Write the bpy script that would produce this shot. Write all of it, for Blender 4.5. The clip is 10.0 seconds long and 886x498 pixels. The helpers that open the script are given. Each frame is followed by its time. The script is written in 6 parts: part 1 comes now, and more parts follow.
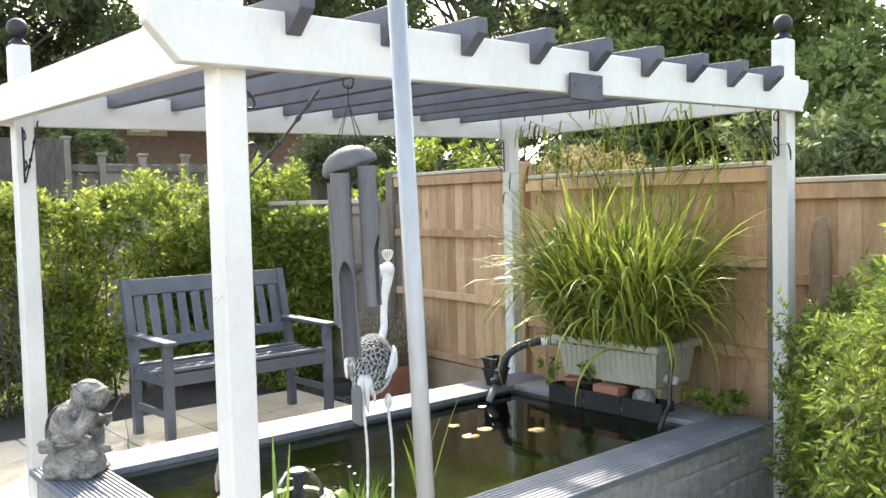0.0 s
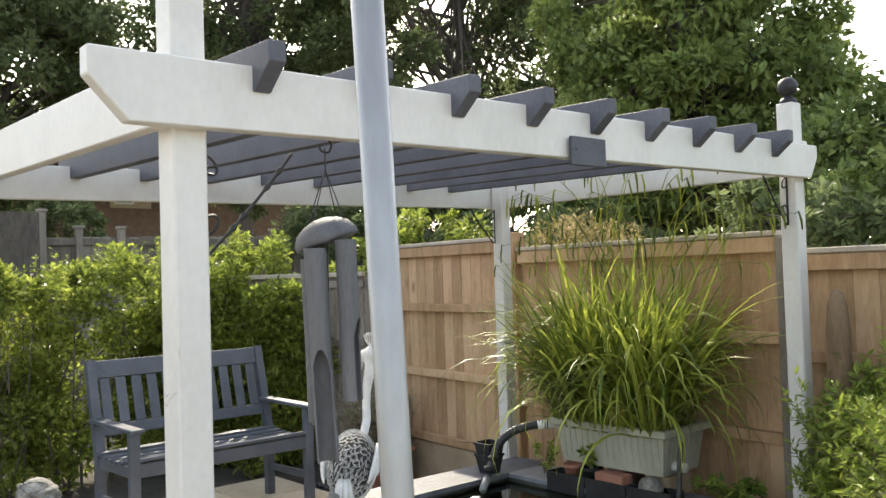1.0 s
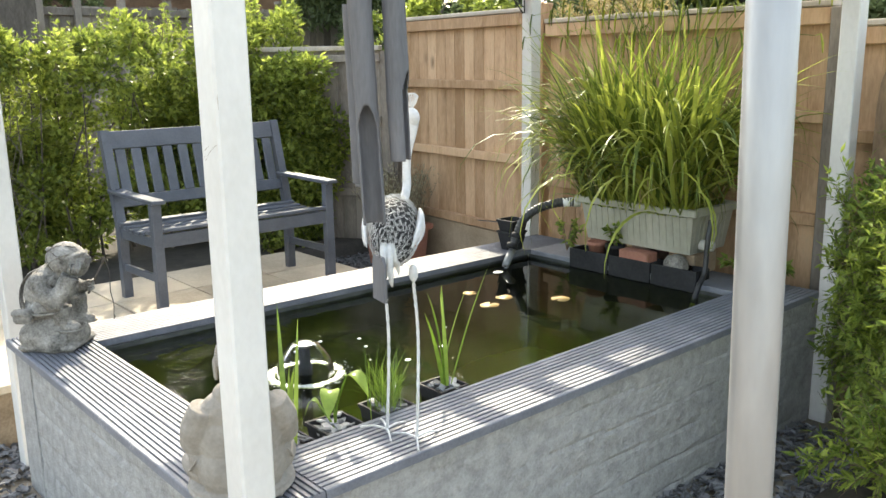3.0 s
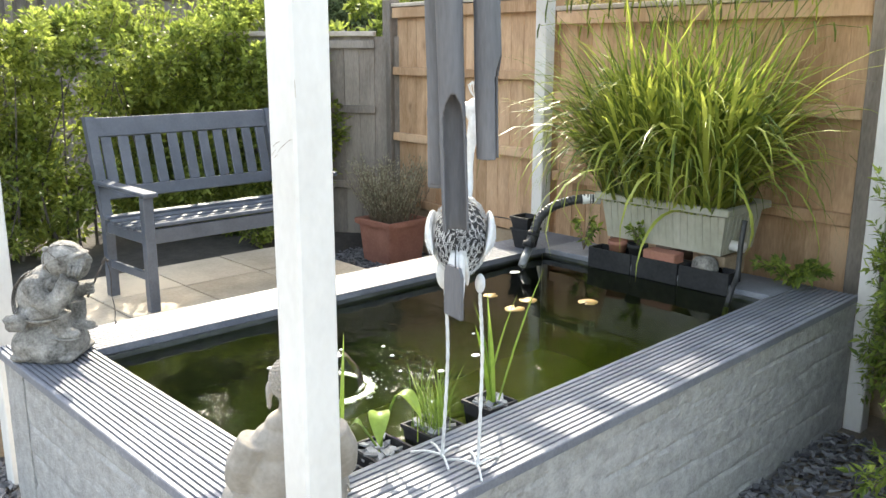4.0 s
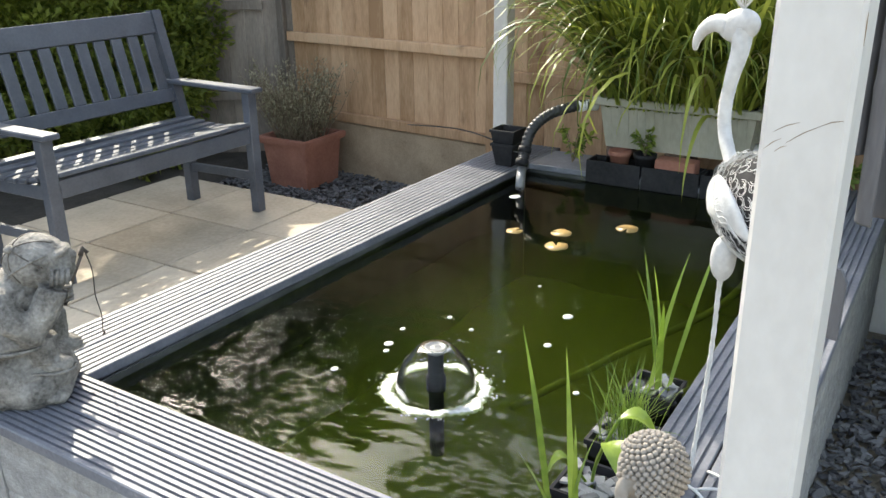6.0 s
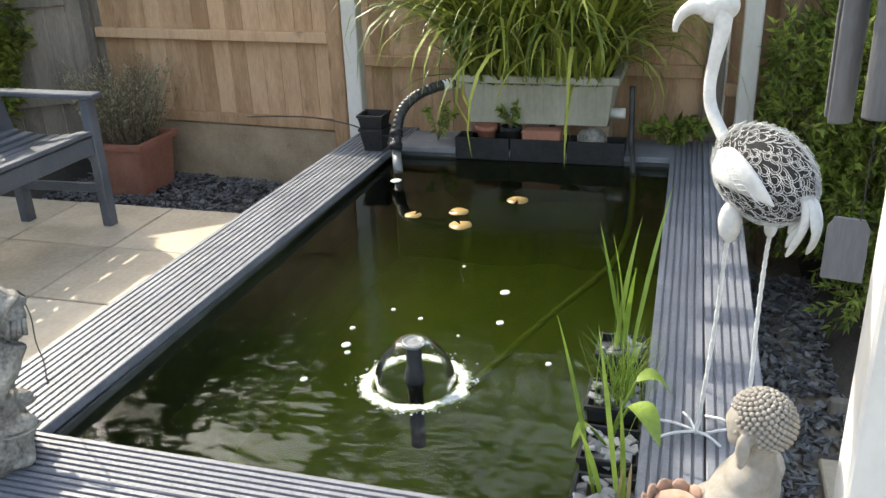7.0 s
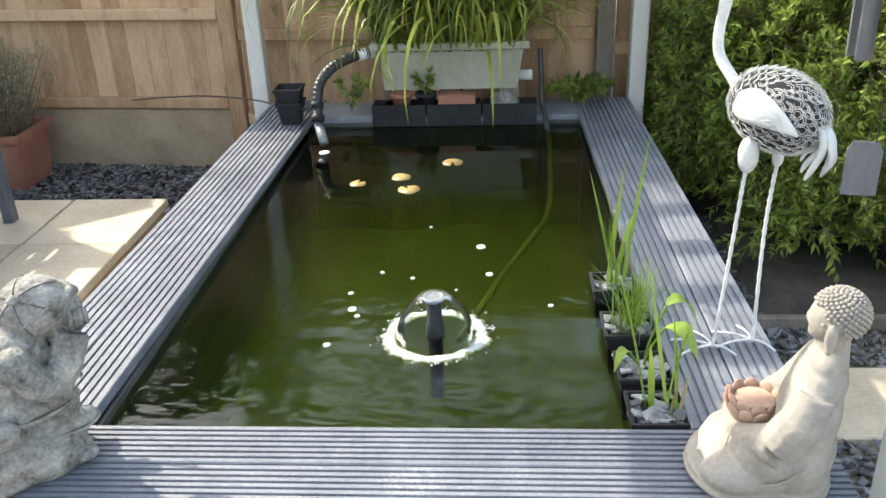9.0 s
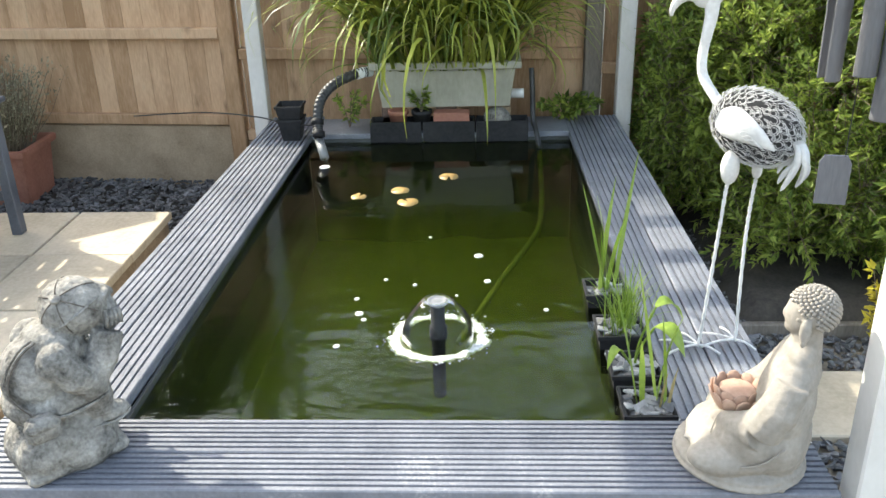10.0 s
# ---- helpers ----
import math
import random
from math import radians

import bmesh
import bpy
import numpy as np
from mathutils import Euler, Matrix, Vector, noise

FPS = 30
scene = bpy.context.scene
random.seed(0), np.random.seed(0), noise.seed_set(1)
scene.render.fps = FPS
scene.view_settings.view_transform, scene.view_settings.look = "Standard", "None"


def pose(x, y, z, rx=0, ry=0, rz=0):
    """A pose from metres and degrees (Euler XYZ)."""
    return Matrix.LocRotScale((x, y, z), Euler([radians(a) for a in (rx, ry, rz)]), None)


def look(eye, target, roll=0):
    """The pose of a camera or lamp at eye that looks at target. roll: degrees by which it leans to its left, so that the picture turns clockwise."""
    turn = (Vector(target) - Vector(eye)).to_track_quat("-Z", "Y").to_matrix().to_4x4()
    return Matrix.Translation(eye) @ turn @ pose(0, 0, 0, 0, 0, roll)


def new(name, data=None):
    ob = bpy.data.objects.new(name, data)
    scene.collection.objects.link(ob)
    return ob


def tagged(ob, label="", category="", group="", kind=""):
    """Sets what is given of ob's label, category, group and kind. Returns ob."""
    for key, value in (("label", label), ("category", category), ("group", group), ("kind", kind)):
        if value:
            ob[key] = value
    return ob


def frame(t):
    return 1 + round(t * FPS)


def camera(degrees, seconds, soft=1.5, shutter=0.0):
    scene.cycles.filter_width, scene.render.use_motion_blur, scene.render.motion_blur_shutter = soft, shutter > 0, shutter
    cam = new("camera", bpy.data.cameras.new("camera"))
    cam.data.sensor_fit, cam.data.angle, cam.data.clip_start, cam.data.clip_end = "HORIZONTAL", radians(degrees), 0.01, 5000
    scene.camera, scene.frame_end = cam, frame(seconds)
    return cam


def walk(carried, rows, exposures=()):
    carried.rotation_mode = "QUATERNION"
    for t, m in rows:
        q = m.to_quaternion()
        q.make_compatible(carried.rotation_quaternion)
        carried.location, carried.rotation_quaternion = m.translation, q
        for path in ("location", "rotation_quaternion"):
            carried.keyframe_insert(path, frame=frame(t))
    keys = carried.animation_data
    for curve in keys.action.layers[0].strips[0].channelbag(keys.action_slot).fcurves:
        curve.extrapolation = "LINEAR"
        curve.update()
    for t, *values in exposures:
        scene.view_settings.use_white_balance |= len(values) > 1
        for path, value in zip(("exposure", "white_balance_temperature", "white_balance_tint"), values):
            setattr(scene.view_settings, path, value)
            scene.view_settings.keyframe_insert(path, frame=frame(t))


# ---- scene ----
cam = camera(54.7, 10.0)
PATH = [
    (0, (-1.302, -2.452, 1.628), (-0.008, -0.931, 1.526), -1.4),
    (0.5, (-1.169, -2.315, 1.637), (0.115, -0.782, 1.624), -1.4),
    (1, (-1.11, -2.215, 1.649), (0.212, -0.716, 1.71), -1.8),
    (1.5, (-1.113, -2.167, 1.635), (0.241, -0.696, 1.593), -2.2),
    (2, (-1.101, -2.16, 1.587), (0.219, -0.693, 1.264), -1.8),
    (2.5, (-1.078, -2.139, 1.571), (0.201, -0.653, 1.174), -1.5),
    (2.7, (-1.082, -2.103, 1.57), (0.18, -0.608, 1.153), -1.2),
    (3.8, (-1.168, -1.748, 1.573), (0.172, -0.331, 1.128), 0.1),
    (4, (-1.133, -1.657, 1.56), (0.206, -0.242, 1.107), 0.1),
    (4.5, (-1.09, -1.397, 1.568), (0.247, -0.004, 1.049), 1.1),
    (5, (-1.202, -1.087, 1.557), (0.19, 0.222, 0.965), 1.2),
    (5.2, (-1.235, -0.979, 1.578), (0.207, 0.255, 0.95), 0.8),
    (6.3, (-1.184, -0.355, 1.591), (0.45, 0.541, 0.864), -1.2),
    (6.5, (-1.244, -0.264, 1.592), (0.436, 0.532, 0.853), -1.4),
    (7, (-1.38, -0.087, 1.646), (0.383, 0.453, 0.871), -2.2),
    (7.5, (-1.353, 0.038, 1.635), (0.434, 0.472, 0.849), -2.9),
    (8, (-1.267, 0.162, 1.636), (0.525, 0.52, 0.823), -2.9),
    (8.5, (-1.392, 0.264, 1.662), (0.399, 0.514, 0.807), -2.4),
    (9, (-1.584, 0.389, 1.664), (0.225, 0.52, 0.821), -2.1),
    (9.5, (-1.647, 0.382, 1.69), (0.168, 0.479, 0.856), -2.2),
    (10, (-1.738, 0.432, 1.703), (0.089, 0.527, 0.896), -1.6),
]
walk(cam, [(t, look(eye, target, roll)) for t, eye, target, roll in PATH],
     exposures=[(0, 2.4, 6900, 7), (1, 1.8, 7250, 8), (2, 1.5, 7100, 6), (2.5, 1.9, 7250, 5), (4, 2.46, 6980, 7), (5, 2.10, 6880, 7), (6.5, 1.88, 6800, 6), (8, 1.83, 6900, 6), (8.5, 2.05, 6780, 5), (10, 2.22, 6680, 4)])

# ---------------------------------------------------------------- light
SUN = Vector((0.54 * 0.790, 0.84 * 0.790, 0.613)).normalized()
world = bpy.data.worlds.new("sky")
scene.world = world
world.use_nodes = True
wn = world.node_tree.nodes
sky = wn.new("ShaderNodeTexSky")
sky.sky_type = 'NISHITA'
sky.sun_disc = False
sky.sun_elevation = math.asin(SUN.z)
sky.sun_rotation = math.atan2(SUN.x, SUN.y)
sky.air_density, sky.dust_density, sky.ozone_density = 1.0, 2.5, 1.0
wn["Background"].inputs[1].default_value = 0.15
haze = wn.new("ShaderNodeHueSaturation")
haze.inputs["Saturation"].default_value = 0.72
world.node_tree.links.new(sky.outputs[0], haze.inputs["Color"])
world.node_tree.links.new(haze.outputs[0], wn["Background"].inputs[0])
sun = new("sun", bpy.data.lights.new("sun", 'SUN'))
sun.data.energy, sun.data.angle, sun.data.color = 1.95, radians(0.6), (1.0, 0.93, 0.82)
sun.matrix_world = look(SUN * 30, (0, 0, 0))

# ---------------------------------------------------------------- materials
MATS = {}


def material(name, a, b, scale=8.0, rough=0.6, metal=0.0, bump=0.2, fine=60.0, stretch=(1, 1, 1), rnd=0.0, spec=0.5, leaf=0.0, isl=0.0, mid=0.5, wear=None, knots=0.0):
    """Two-scale procedural surface: colour from coarse to fine noise, bump, gloss variation."""
    m = bpy.data.materials.new(name)
    m.use_nodes = True
    nt = m.node_tree
    n, l = nt.nodes, nt.links
    p = n["Principled BSDF"]
    tc = n.new("ShaderNodeTexCoord")
    mp = n.new("ShaderNodeMapping")
    mp.inputs["Scale"].default_value = stretch
    l.new(tc.outputs["Object"], mp.inputs[0])
    n1 = n.new("ShaderNodeTexNoise")
    n1.inputs["Scale"].default_value, n1.inputs["Detail"].default_value, n1.inputs["Roughness"].default_value = scale, 5, 0.62
    n2 = n.new("ShaderNodeTexNoise")
    n2.inputs["Scale"].default_value, n2.inputs["Detail"].default_value = fine, 3
    l.new(mp.outputs[0], n1.inputs[0])
    l.new(mp.outputs[0], n2.inputs[0])
    mix = n.new("ShaderNodeMath")
    mix.operation = 'MULTIPLY_ADD'
    mix.inputs[1].default_value, mix.inputs[2].default_value = 0.45, -0.22
    l.new(n2.outputs[0], mix.inputs[0])
    add = n.new("ShaderNodeMath")
    add.operation = 'ADD'
    l.new(n1.outputs[0], add.inputs[0])
    l.new(mix.outputs[0], add.inputs[1])
    last = add
    if rnd or isl:
        src = n.new("ShaderNodeObjectInfo" if rnd else "ShaderNodeNewGeometry")
        ma = n.new("ShaderNodeMath")
        ma.operation = 'MULTIPLY_ADD'
        ma.inputs[1].default_value = rnd or isl
        l.new(src.outputs["Random" if rnd else "Random Per Island"], ma.inputs[0])
        sub = n.new("ShaderNodeMath")
        sub.operation = 'SUBTRACT'
        sub.inputs[1].default_value = (rnd or isl) / 2
        l.new(add.outputs[0], sub.inputs[0])
        l.new(sub.outputs[0], ma.inputs[2])
        last = ma
    rp = n.new("ShaderNodeValToRGB")
    e = rp.color_ramp.elements
    e[0].position, e[0].color = 0.25, (*a, 1)
    e[1].position, e[1].color = 0.75, (*b, 1)
    if wear:
        w = e.new(0.84)
        w.color = (*wear, 1)
        e[1].position = 0.72
    l.new(last.outputs[0], rp.inputs[0])
    colour = rp.outputs[0]
    if knots:
        mk = n.new("ShaderNodeMapping")
        mk.inputs["Scale"].default_value = (1, 1, 0.55)
        l.new(tc.outputs["Object"], mk.inputs[0])
        vo = n.new("ShaderNodeTexVoronoi")
        vo.inputs["Scale"].default_value = knots
        wob = n.new("ShaderNodeMix")
        wob.data_type = 'VECTOR'
        wob.inputs[0].default_value = 0.035
        l.new(mk.outputs[0], wob.inputs[4])
        l.new(n2.outputs["Color"], wob.inputs[5])
        l.new(wob.outputs[1], vo.inputs[0])
        mr = n.new("ShaderNodeMapRange")
        mr.inputs["From Min"].default_value, mr.inputs["From Max"].default_value = 0.05, 0.22
        mr.inputs["To Min"].default_value, mr.inputs["To Max"].default_value = 0.75, 0.0
        l.new(vo.outputs["Distance"], mr.inputs[0])
        sp = n.new("ShaderNodeSeparateColor")
        l.new(vo.outputs["Color"], sp.inputs[0])
        gt = n.new("ShaderNodeMath")
        gt.operation = 'GREATER_THAN'
        gt.inputs[1].default_value = 0.45
        l.new(sp.outputs[0], gt.inputs[0])
        am = n.new("ShaderNodeMath")
        am.operation = 'MULTIPLY'
        l.new(mr.outputs[0], am.inputs[0])
        l.new(gt.outputs[0], am.inputs[1])
        dk = n.new("ShaderNodeMix")
        dk.data_type = 'RGBA'
        l.new(am.outputs[0], dk.inputs[0])
        l.new(colour, dk.inputs[6])
        dk.inputs[7].default_value = (a[0] * 0.45, a[1] * 0.4, a[2] * 0.38, 1)
        colour = dk.outputs[2]
    l.new(colour, p.inputs["Base Color"])
    p.inputs["Metallic"].default_value = metal
    p.inputs["Specular IOR Level"].default_value = spec
    rr = n.new("ShaderNodeMath")
    rr.operation = 'MULTIPLY_ADD'
    rr.inputs[1].default_value, rr.inputs[2].default_value = 0.25, rough - 0.12
    l.new(n1.outputs[0], rr.inputs[0])
    l.new(rr.outputs[0], p.inputs["Roughness"])
    if bump:
        bp = n.new("ShaderNodeBump")
        bp.inputs["Strength"].default_value, bp.inputs["Distance"].default_value = bump, 0.006
        l.new(add.outputs[0], bp.inputs["Height"])
        l.new(bp.outputs[0], p.inputs["Normal"])
    if leaf:
        tr = n.new("ShaderNodeBsdfTranslucent")
        l.new(rp.outputs[0], tr.inputs["Color"])
        ms = n.new("ShaderNodeMixShader")
        ms.inputs[0].default_value = leaf
        l.new(p.outputs[0], ms.inputs[1])
        l.new(tr.outputs[0], ms.inputs[2])
        l.new(ms.outputs[0], n["Material Output"].inputs[0])
    MATS[name] = m
    return m


white_paint = material("white_paint", (0.61, 0.588, 0.552), (0.73, 0.71, 0.675), 2.2, 0.45, bump=0.22, fine=30, stretch=(2, 2, 1.2), rnd=0.15)
grey_stain = material("grey_stain", (0.055, 0.058, 0.075), (0.115, 0.118, 0.140), 5, 0.6, bump=0.3, fine=90, rnd=0.2)
deck_grey = material("deck_grey", (0.105, 0.112, 0.135), (0.210, 0.217, 0.243), 6, 0.55, bump=0.35, fine=110, rnd=0.25, wear=(0.33, 0.33, 0.34))
bench_grey = material("bench_grey", (0.060, 0.068, 0.085), (0.115, 0.125, 0.150), 6, 0.32, bump=0.25, fine=90, rnd=0.15)
render_grey = material("render_grey", (0.25, 0.243, 0.232), (0.46, 0.448, 0.43), 22, 0.9, bump=1.5, fine=120)
liner = material("liner", (0.035, 0.038, 0.037), (0.090, 0.094, 0.090), 7, 0.35, bump=0.25, fine=30)
fence_wood = material("fence_wood", (0.33, 0.195, 0.100), (0.60, 0.40, 0.245), 4, 0.75, bump=0.5, fine=45, stretch=(2.2, 2.2, 0.45), rnd=0.4, wear=(0.52, 0.37, 0.23), knots=6.5)
old_wood = material("old_wood", (0.13, 0.11, 0.09), (0.30, 0.26, 0.22), 4, 0.85, bump=0.5, fine=45, stretch=(2.2, 2.2, 0.5), rnd=0.4)
cap_wood = material("cap_wood", (0.34, 0.29, 0.23), (0.56, 0.49, 0.41), 5, 0.85, bump=0.4, fine=60, rnd=0.2)
concrete = material("concrete", (0.22, 0.158, 0.098), (0.45, 0.345, 0.235), 5, 0.9, bump=0.6, fine=90, rnd=0.2)
sandstone = material("sandstone", (0.38, 0.315, 0.225), (0.60, 0.515, 0.39), 3.5, 0.75, bump=0.35, fine=50, rnd=0.35)
slate = material("slate", (0.060, 0.060, 0.064), (0.21, 0.208, 0.212), 12, 0.45, bump=0.3, fine=60, isl=0.7)
pebble = material("pebble", (0.09, 0.09, 0.094), (0.33, 0.33, 0.325), 12, 0.6, bump=0.3, fine=60, isl=0.8)
stump_wood = material("stump_wood", (0.13, 0.085, 0.05), (0.29, 0.195, 0.12), 6, 0.9, bump=0.8, fine=50, stretch=(2, 2, 0.5))
soil = material("soil", (0.030, 0.026, 0.022), (0.085, 0.075, 0.062), 9, 0.95, bump=0.9, fine=70)
ground_mat = material("ground_mat", (0.150, 0.125, 0.092), (0.29, 0.245, 0.185), 18, 0.9, bump=0.9, fine=90)
terracotta = material("terracotta", (0.26, 0.105, 0.070), (0.42, 0.195, 0.135), 6, 0.75, bump=0.3, fine=60)
planter_mat = material("planter_mat", (0.31, 0.30, 0.235), (0.46, 0.445, 0.365), 4, 0.6, bump=0.25, fine=50, stretch=(1, 1, 0.5))
stone_grey = material("stone_grey", (0.040, 0.036, 0.030), (0.36, 0.34, 0.305), 17, 0.9, bump=1.2, fine=120, wear=(0.52, 0.51, 0.48))
stone_pale = material("stone_pale", (0.225, 0.200, 0.168), (0.37, 0.338, 0.296), 9, 0.85, bump=0.4, fine=90)
stone_pink = material("stone_pink", (0.34, 0.20, 0.14), (0.56, 0.39, 0.29), 12, 0.85, bump=0.4, fine=70)
black_plastic = material("black_plastic", (0.012, 0.012, 0.013), (0.035, 0.035, 0.037), 9, 0.65, bump=0.1, fine=60, spec=0.25)
hose_black = material("hose_black", (0.016, 0.016, 0.017), (0.05, 0.05, 0.05), 9, 0.45, bump=0.2, fine=60)
grey_plastic = material("grey_plastic", (0.16, 0.165, 0.17), (0.26, 0.265, 0.27), 9, 0.4, bump=0.1)
white_plastic = material("white_plastic", (0.70, 0.70, 0.68), (0.84, 0.84, 0.82), 8, 0.4, bump=0.1)
white_metal = material("white_metal", (0.52, 0.52, 0.51), (0.76, 0.76, 0.75), 18, 0.45, bump=0.4, fine=90)
dark_core = material("dark_core", (0.012, 0.012, 0.013), (0.04, 0.04, 0.042), 20, 0.8, bump=0.3)
steel = material("steel", (0.27, 0.27, 0.272), (0.40, 0.40, 0.402), 22, 0.40, metal=0.6, bump=0.12, fine=160, stretch=(1, 1, 0.25))
iron = material("iron", (0.012, 0.012, 0.013), (0.04, 0.04, 0.042), 14, 0.5, metal=0.3, bump=0.3)
bamboo_grey = material("bamboo_grey", (0.085, 0.085, 0.092), (0.155, 0.155, 0.165), 5, 0.65, bump=0.3, fine=60, stretch=(3, 3, 0.5), rnd=0.2)
brick_mat = material("brick_mat", (0.14, 0.095, 0.075), (0.25, 0.17, 0.13), 5, 0.9, bump=0.4, fine=40)
orange_wall = material("orange_wall", (0.42, 0.15, 0.05), (0.58, 0.24, 0.10), 3, 0.8, bump=0.2)
bark = material("bark", (0.055, 0.045, 0.038), (0.14, 0.12, 0.10), 9, 0.95, bump=0.9, fine=40, stretch=(2, 2, 0.6))
hedge_leaf = material("hedge_leaf", (0.12, 0.165, 0.030), (0.38, 0.44, 0.09), 2.2, 0.45, bump=0, isl=0.6, leaf=0.6, spec=0.5)
shrub_leaf = material("shrub_leaf", (0.12, 0.185, 0.035), (0.38, 0.46, 0.09), 2.0, 0.5, bump=0, isl=0.6, leaf=0.5, spec=0.4)
tree_leaf = material("tree_leaf", (0.10, 0.145, 0.04), (0.27, 0.34, 0.11), 0.7, 0.5, bump=0, isl=0.5, leaf=0.45, spec=0.3)
dark_leaf = material("dark_leaf", (0.08, 0.11, 0.050), (0.21, 0.26, 0.115), 0.7, 0.5, bump=0, isl=0.5, leaf=0.6, spec=0.3)
grass_leaf = material("grass_leaf", (0.105, 0.155, 0.027), (0.42, 0.46, 0.085), 3.0, 0.42, bump=0, isl=0.8, leaf=0.45, spec=0.5)
dry_leaf = material("dry_leaf", (0.26, 0.20, 0.08), (0.46, 0.38, 0.18), 5.0, 0.7, bump=0, isl=0.7, leaf=0.3)
yellow_leaf = material("yellow_leaf", (0.42, 0.36, 0.03), (0.66, 0.55, 0.05), 5.0, 0.5, bump=0, isl=0.6, leaf=0.35)
grey_leaf = material("grey_leaf", (0.17, 0.16, 0.10), (0.40, 0.36, 0.24), 6.0, 0.8, bump=0, isl=0.7, leaf=0.25)
water_leaf = material("water_leaf", (0.14, 0.23, 0.03), (0.34, 0.46, 0.08), 6.0, 0.35, bump=0, isl=0.5, leaf=0.4)
pad_mat = material("pad_mat", (0.24, 0.12, 0.055), (0.40, 0.27, 0.10), 9.0, 0.4, bump=0.2, isl=0.7)
twig = material("twig", (0.12, 0.09, 0.06), (0.24, 0.19, 0.13), 9, 0.9, bump=0.3, isl=0.4)
foam = material("foam", (0.40, 0.42, 0.40), (0.74, 0.75, 0.73), 45, 0.35, bump=0.6, fine=90)
murk = material("murk", (0.27, 0.31, 0.045), (0.53, 0.57, 0.095), 1.6, 0.9, bump=0.1, fine=9)
# olive for the sunken pipe: the murky water's haze put into its colour
murk_haze = material("murk_haze", (0.09, 0.11, 0.018), (0.20, 0.23, 0.035), 14, 0.9, bump=0.3, fine=60)
lawn = material("lawn", (0.05, 0.075, 0.025), (0.10, 0.13, 0.05), 3, 0.9, bump=0.8, fine=60)


def water_surface():
    m = bpy.data.materials.new("pond_water")
    m.use_nodes = True
    n, l = m.node_tree.nodes, m.node_tree.links
    n.remove(n["Principled BSDF"])
    tc = n.new("ShaderNodeTexCoord")
    n1 = n.new("ShaderNodeTexNoise")
    n1.inputs["Scale"].default_value, n1.inputs["Detail"].default_value = 5.0, 3
    mp = n.new("ShaderNodeMapping")
    mp.inputs["Scale"].default_value = (1.9, 0.8, 1)
    l.new(tc.outputs["Object"], mp.inputs[0])
    l.new(mp.outputs[0], n1.inputs[0])
    # rings spreading from the fountain
    off = n.new("ShaderNodeVectorMath")
    off.operation = 'DISTANCE'
    off.inputs[1].default_value = (0.46, 0.60, 0.0)
    l.new(tc.outputs["Object"], off.inputs[0])
    wob = n.new("ShaderNodeMath")
    wob.operation = 'MULTIPLY_ADD'
    wob.inputs[1].default_value = 0.12
    l.new(n1.outputs[0], wob.inputs[0])
    l.new(off.outputs["Value"], wob.inputs[2])
    ph = n.new("ShaderNodeMath")
    ph.operation = 'MULTIPLY'
    ph.inputs[1].default_value = 95.0
    l.new(wob.outputs[0], ph.inputs[0])
    sn = n.new("ShaderNodeMath")
    sn.operation = 'SINE'
    l.new(ph.outputs[0], sn.inputs[0])
    fall = n.new("ShaderNodeMapRange")
    fall.inputs["From Min"].default_value, fall.inputs["From Max"].default_value = 0.15, 0.95
    fall.inputs["To Min"].default_value, fall.inputs["To Max"].default_value = 0.035, 0.0
    l.new(off.outputs["Value"], fall.inputs[0])
    ring = n.new("ShaderNodeMath")
    ring.operation = 'MULTIPLY'
    l.new(sn.outputs[0], ring.inputs[0])
    l.new(fall.outputs[0], ring.inputs[1])
    # the swell dies away from the fountain
    calm = n.new("ShaderNodeMapRange")
    calm.inputs["From Min"].default_value, calm.inputs["From Max"].default_value = 0.2, 1.7
    calm.inputs["To Min"].default_value, calm.inputs["To Max"].default_value = 1.0, 0.10
    l.new(off.outputs["Value"], calm.inputs[0])
    sw = n.new("ShaderNodeMath")
    sw.operation = 'MULTIPLY'
    l.new(n1.outputs[0], sw.inputs[0])
    l.new(calm.outputs[0], sw.inputs[1])
    h = n.new("ShaderNodeMath")
    h.operation = 'ADD'
    l.new(sw.outputs[0], h.inputs[0])
    l.new(ring.outputs[0], h.inputs[1])
    bp = n.new("ShaderNodeBump")
    bp.inputs["Strength"].default_value, bp.inputs["Distance"].default_value = 0.24, 0.02
    l.new(h.outputs[0], bp.inputs["Height"])
    fr = n.new("ShaderNodeFresnel")
    fr.inputs["IOR"].default_value = 1.33
    l.new(bp.outputs[0], fr.inputs["Normal"])
    gl = n.new("ShaderNodeBsdfGlossy")
    gl.inputs["Roughness"].default_value = 0.02
    l.new(bp.outputs[0], gl.inputs["Normal"])
    tr = n.new("ShaderNodeBsdfTransparent")
    tr.inputs[0].default_value = (0.80, 0.86, 0.55, 1)
    ms = n.new("ShaderNodeMixShader")
    l.new(fr.outputs[0], ms.inputs[0])
    l.new(tr.outputs[0], ms.inputs[1])
    l.new(gl.outputs[0], ms.inputs[2])
    l.new(ms.outputs[0], n["Material Output"].inputs[0])
    return m


pond_water = water_surface()


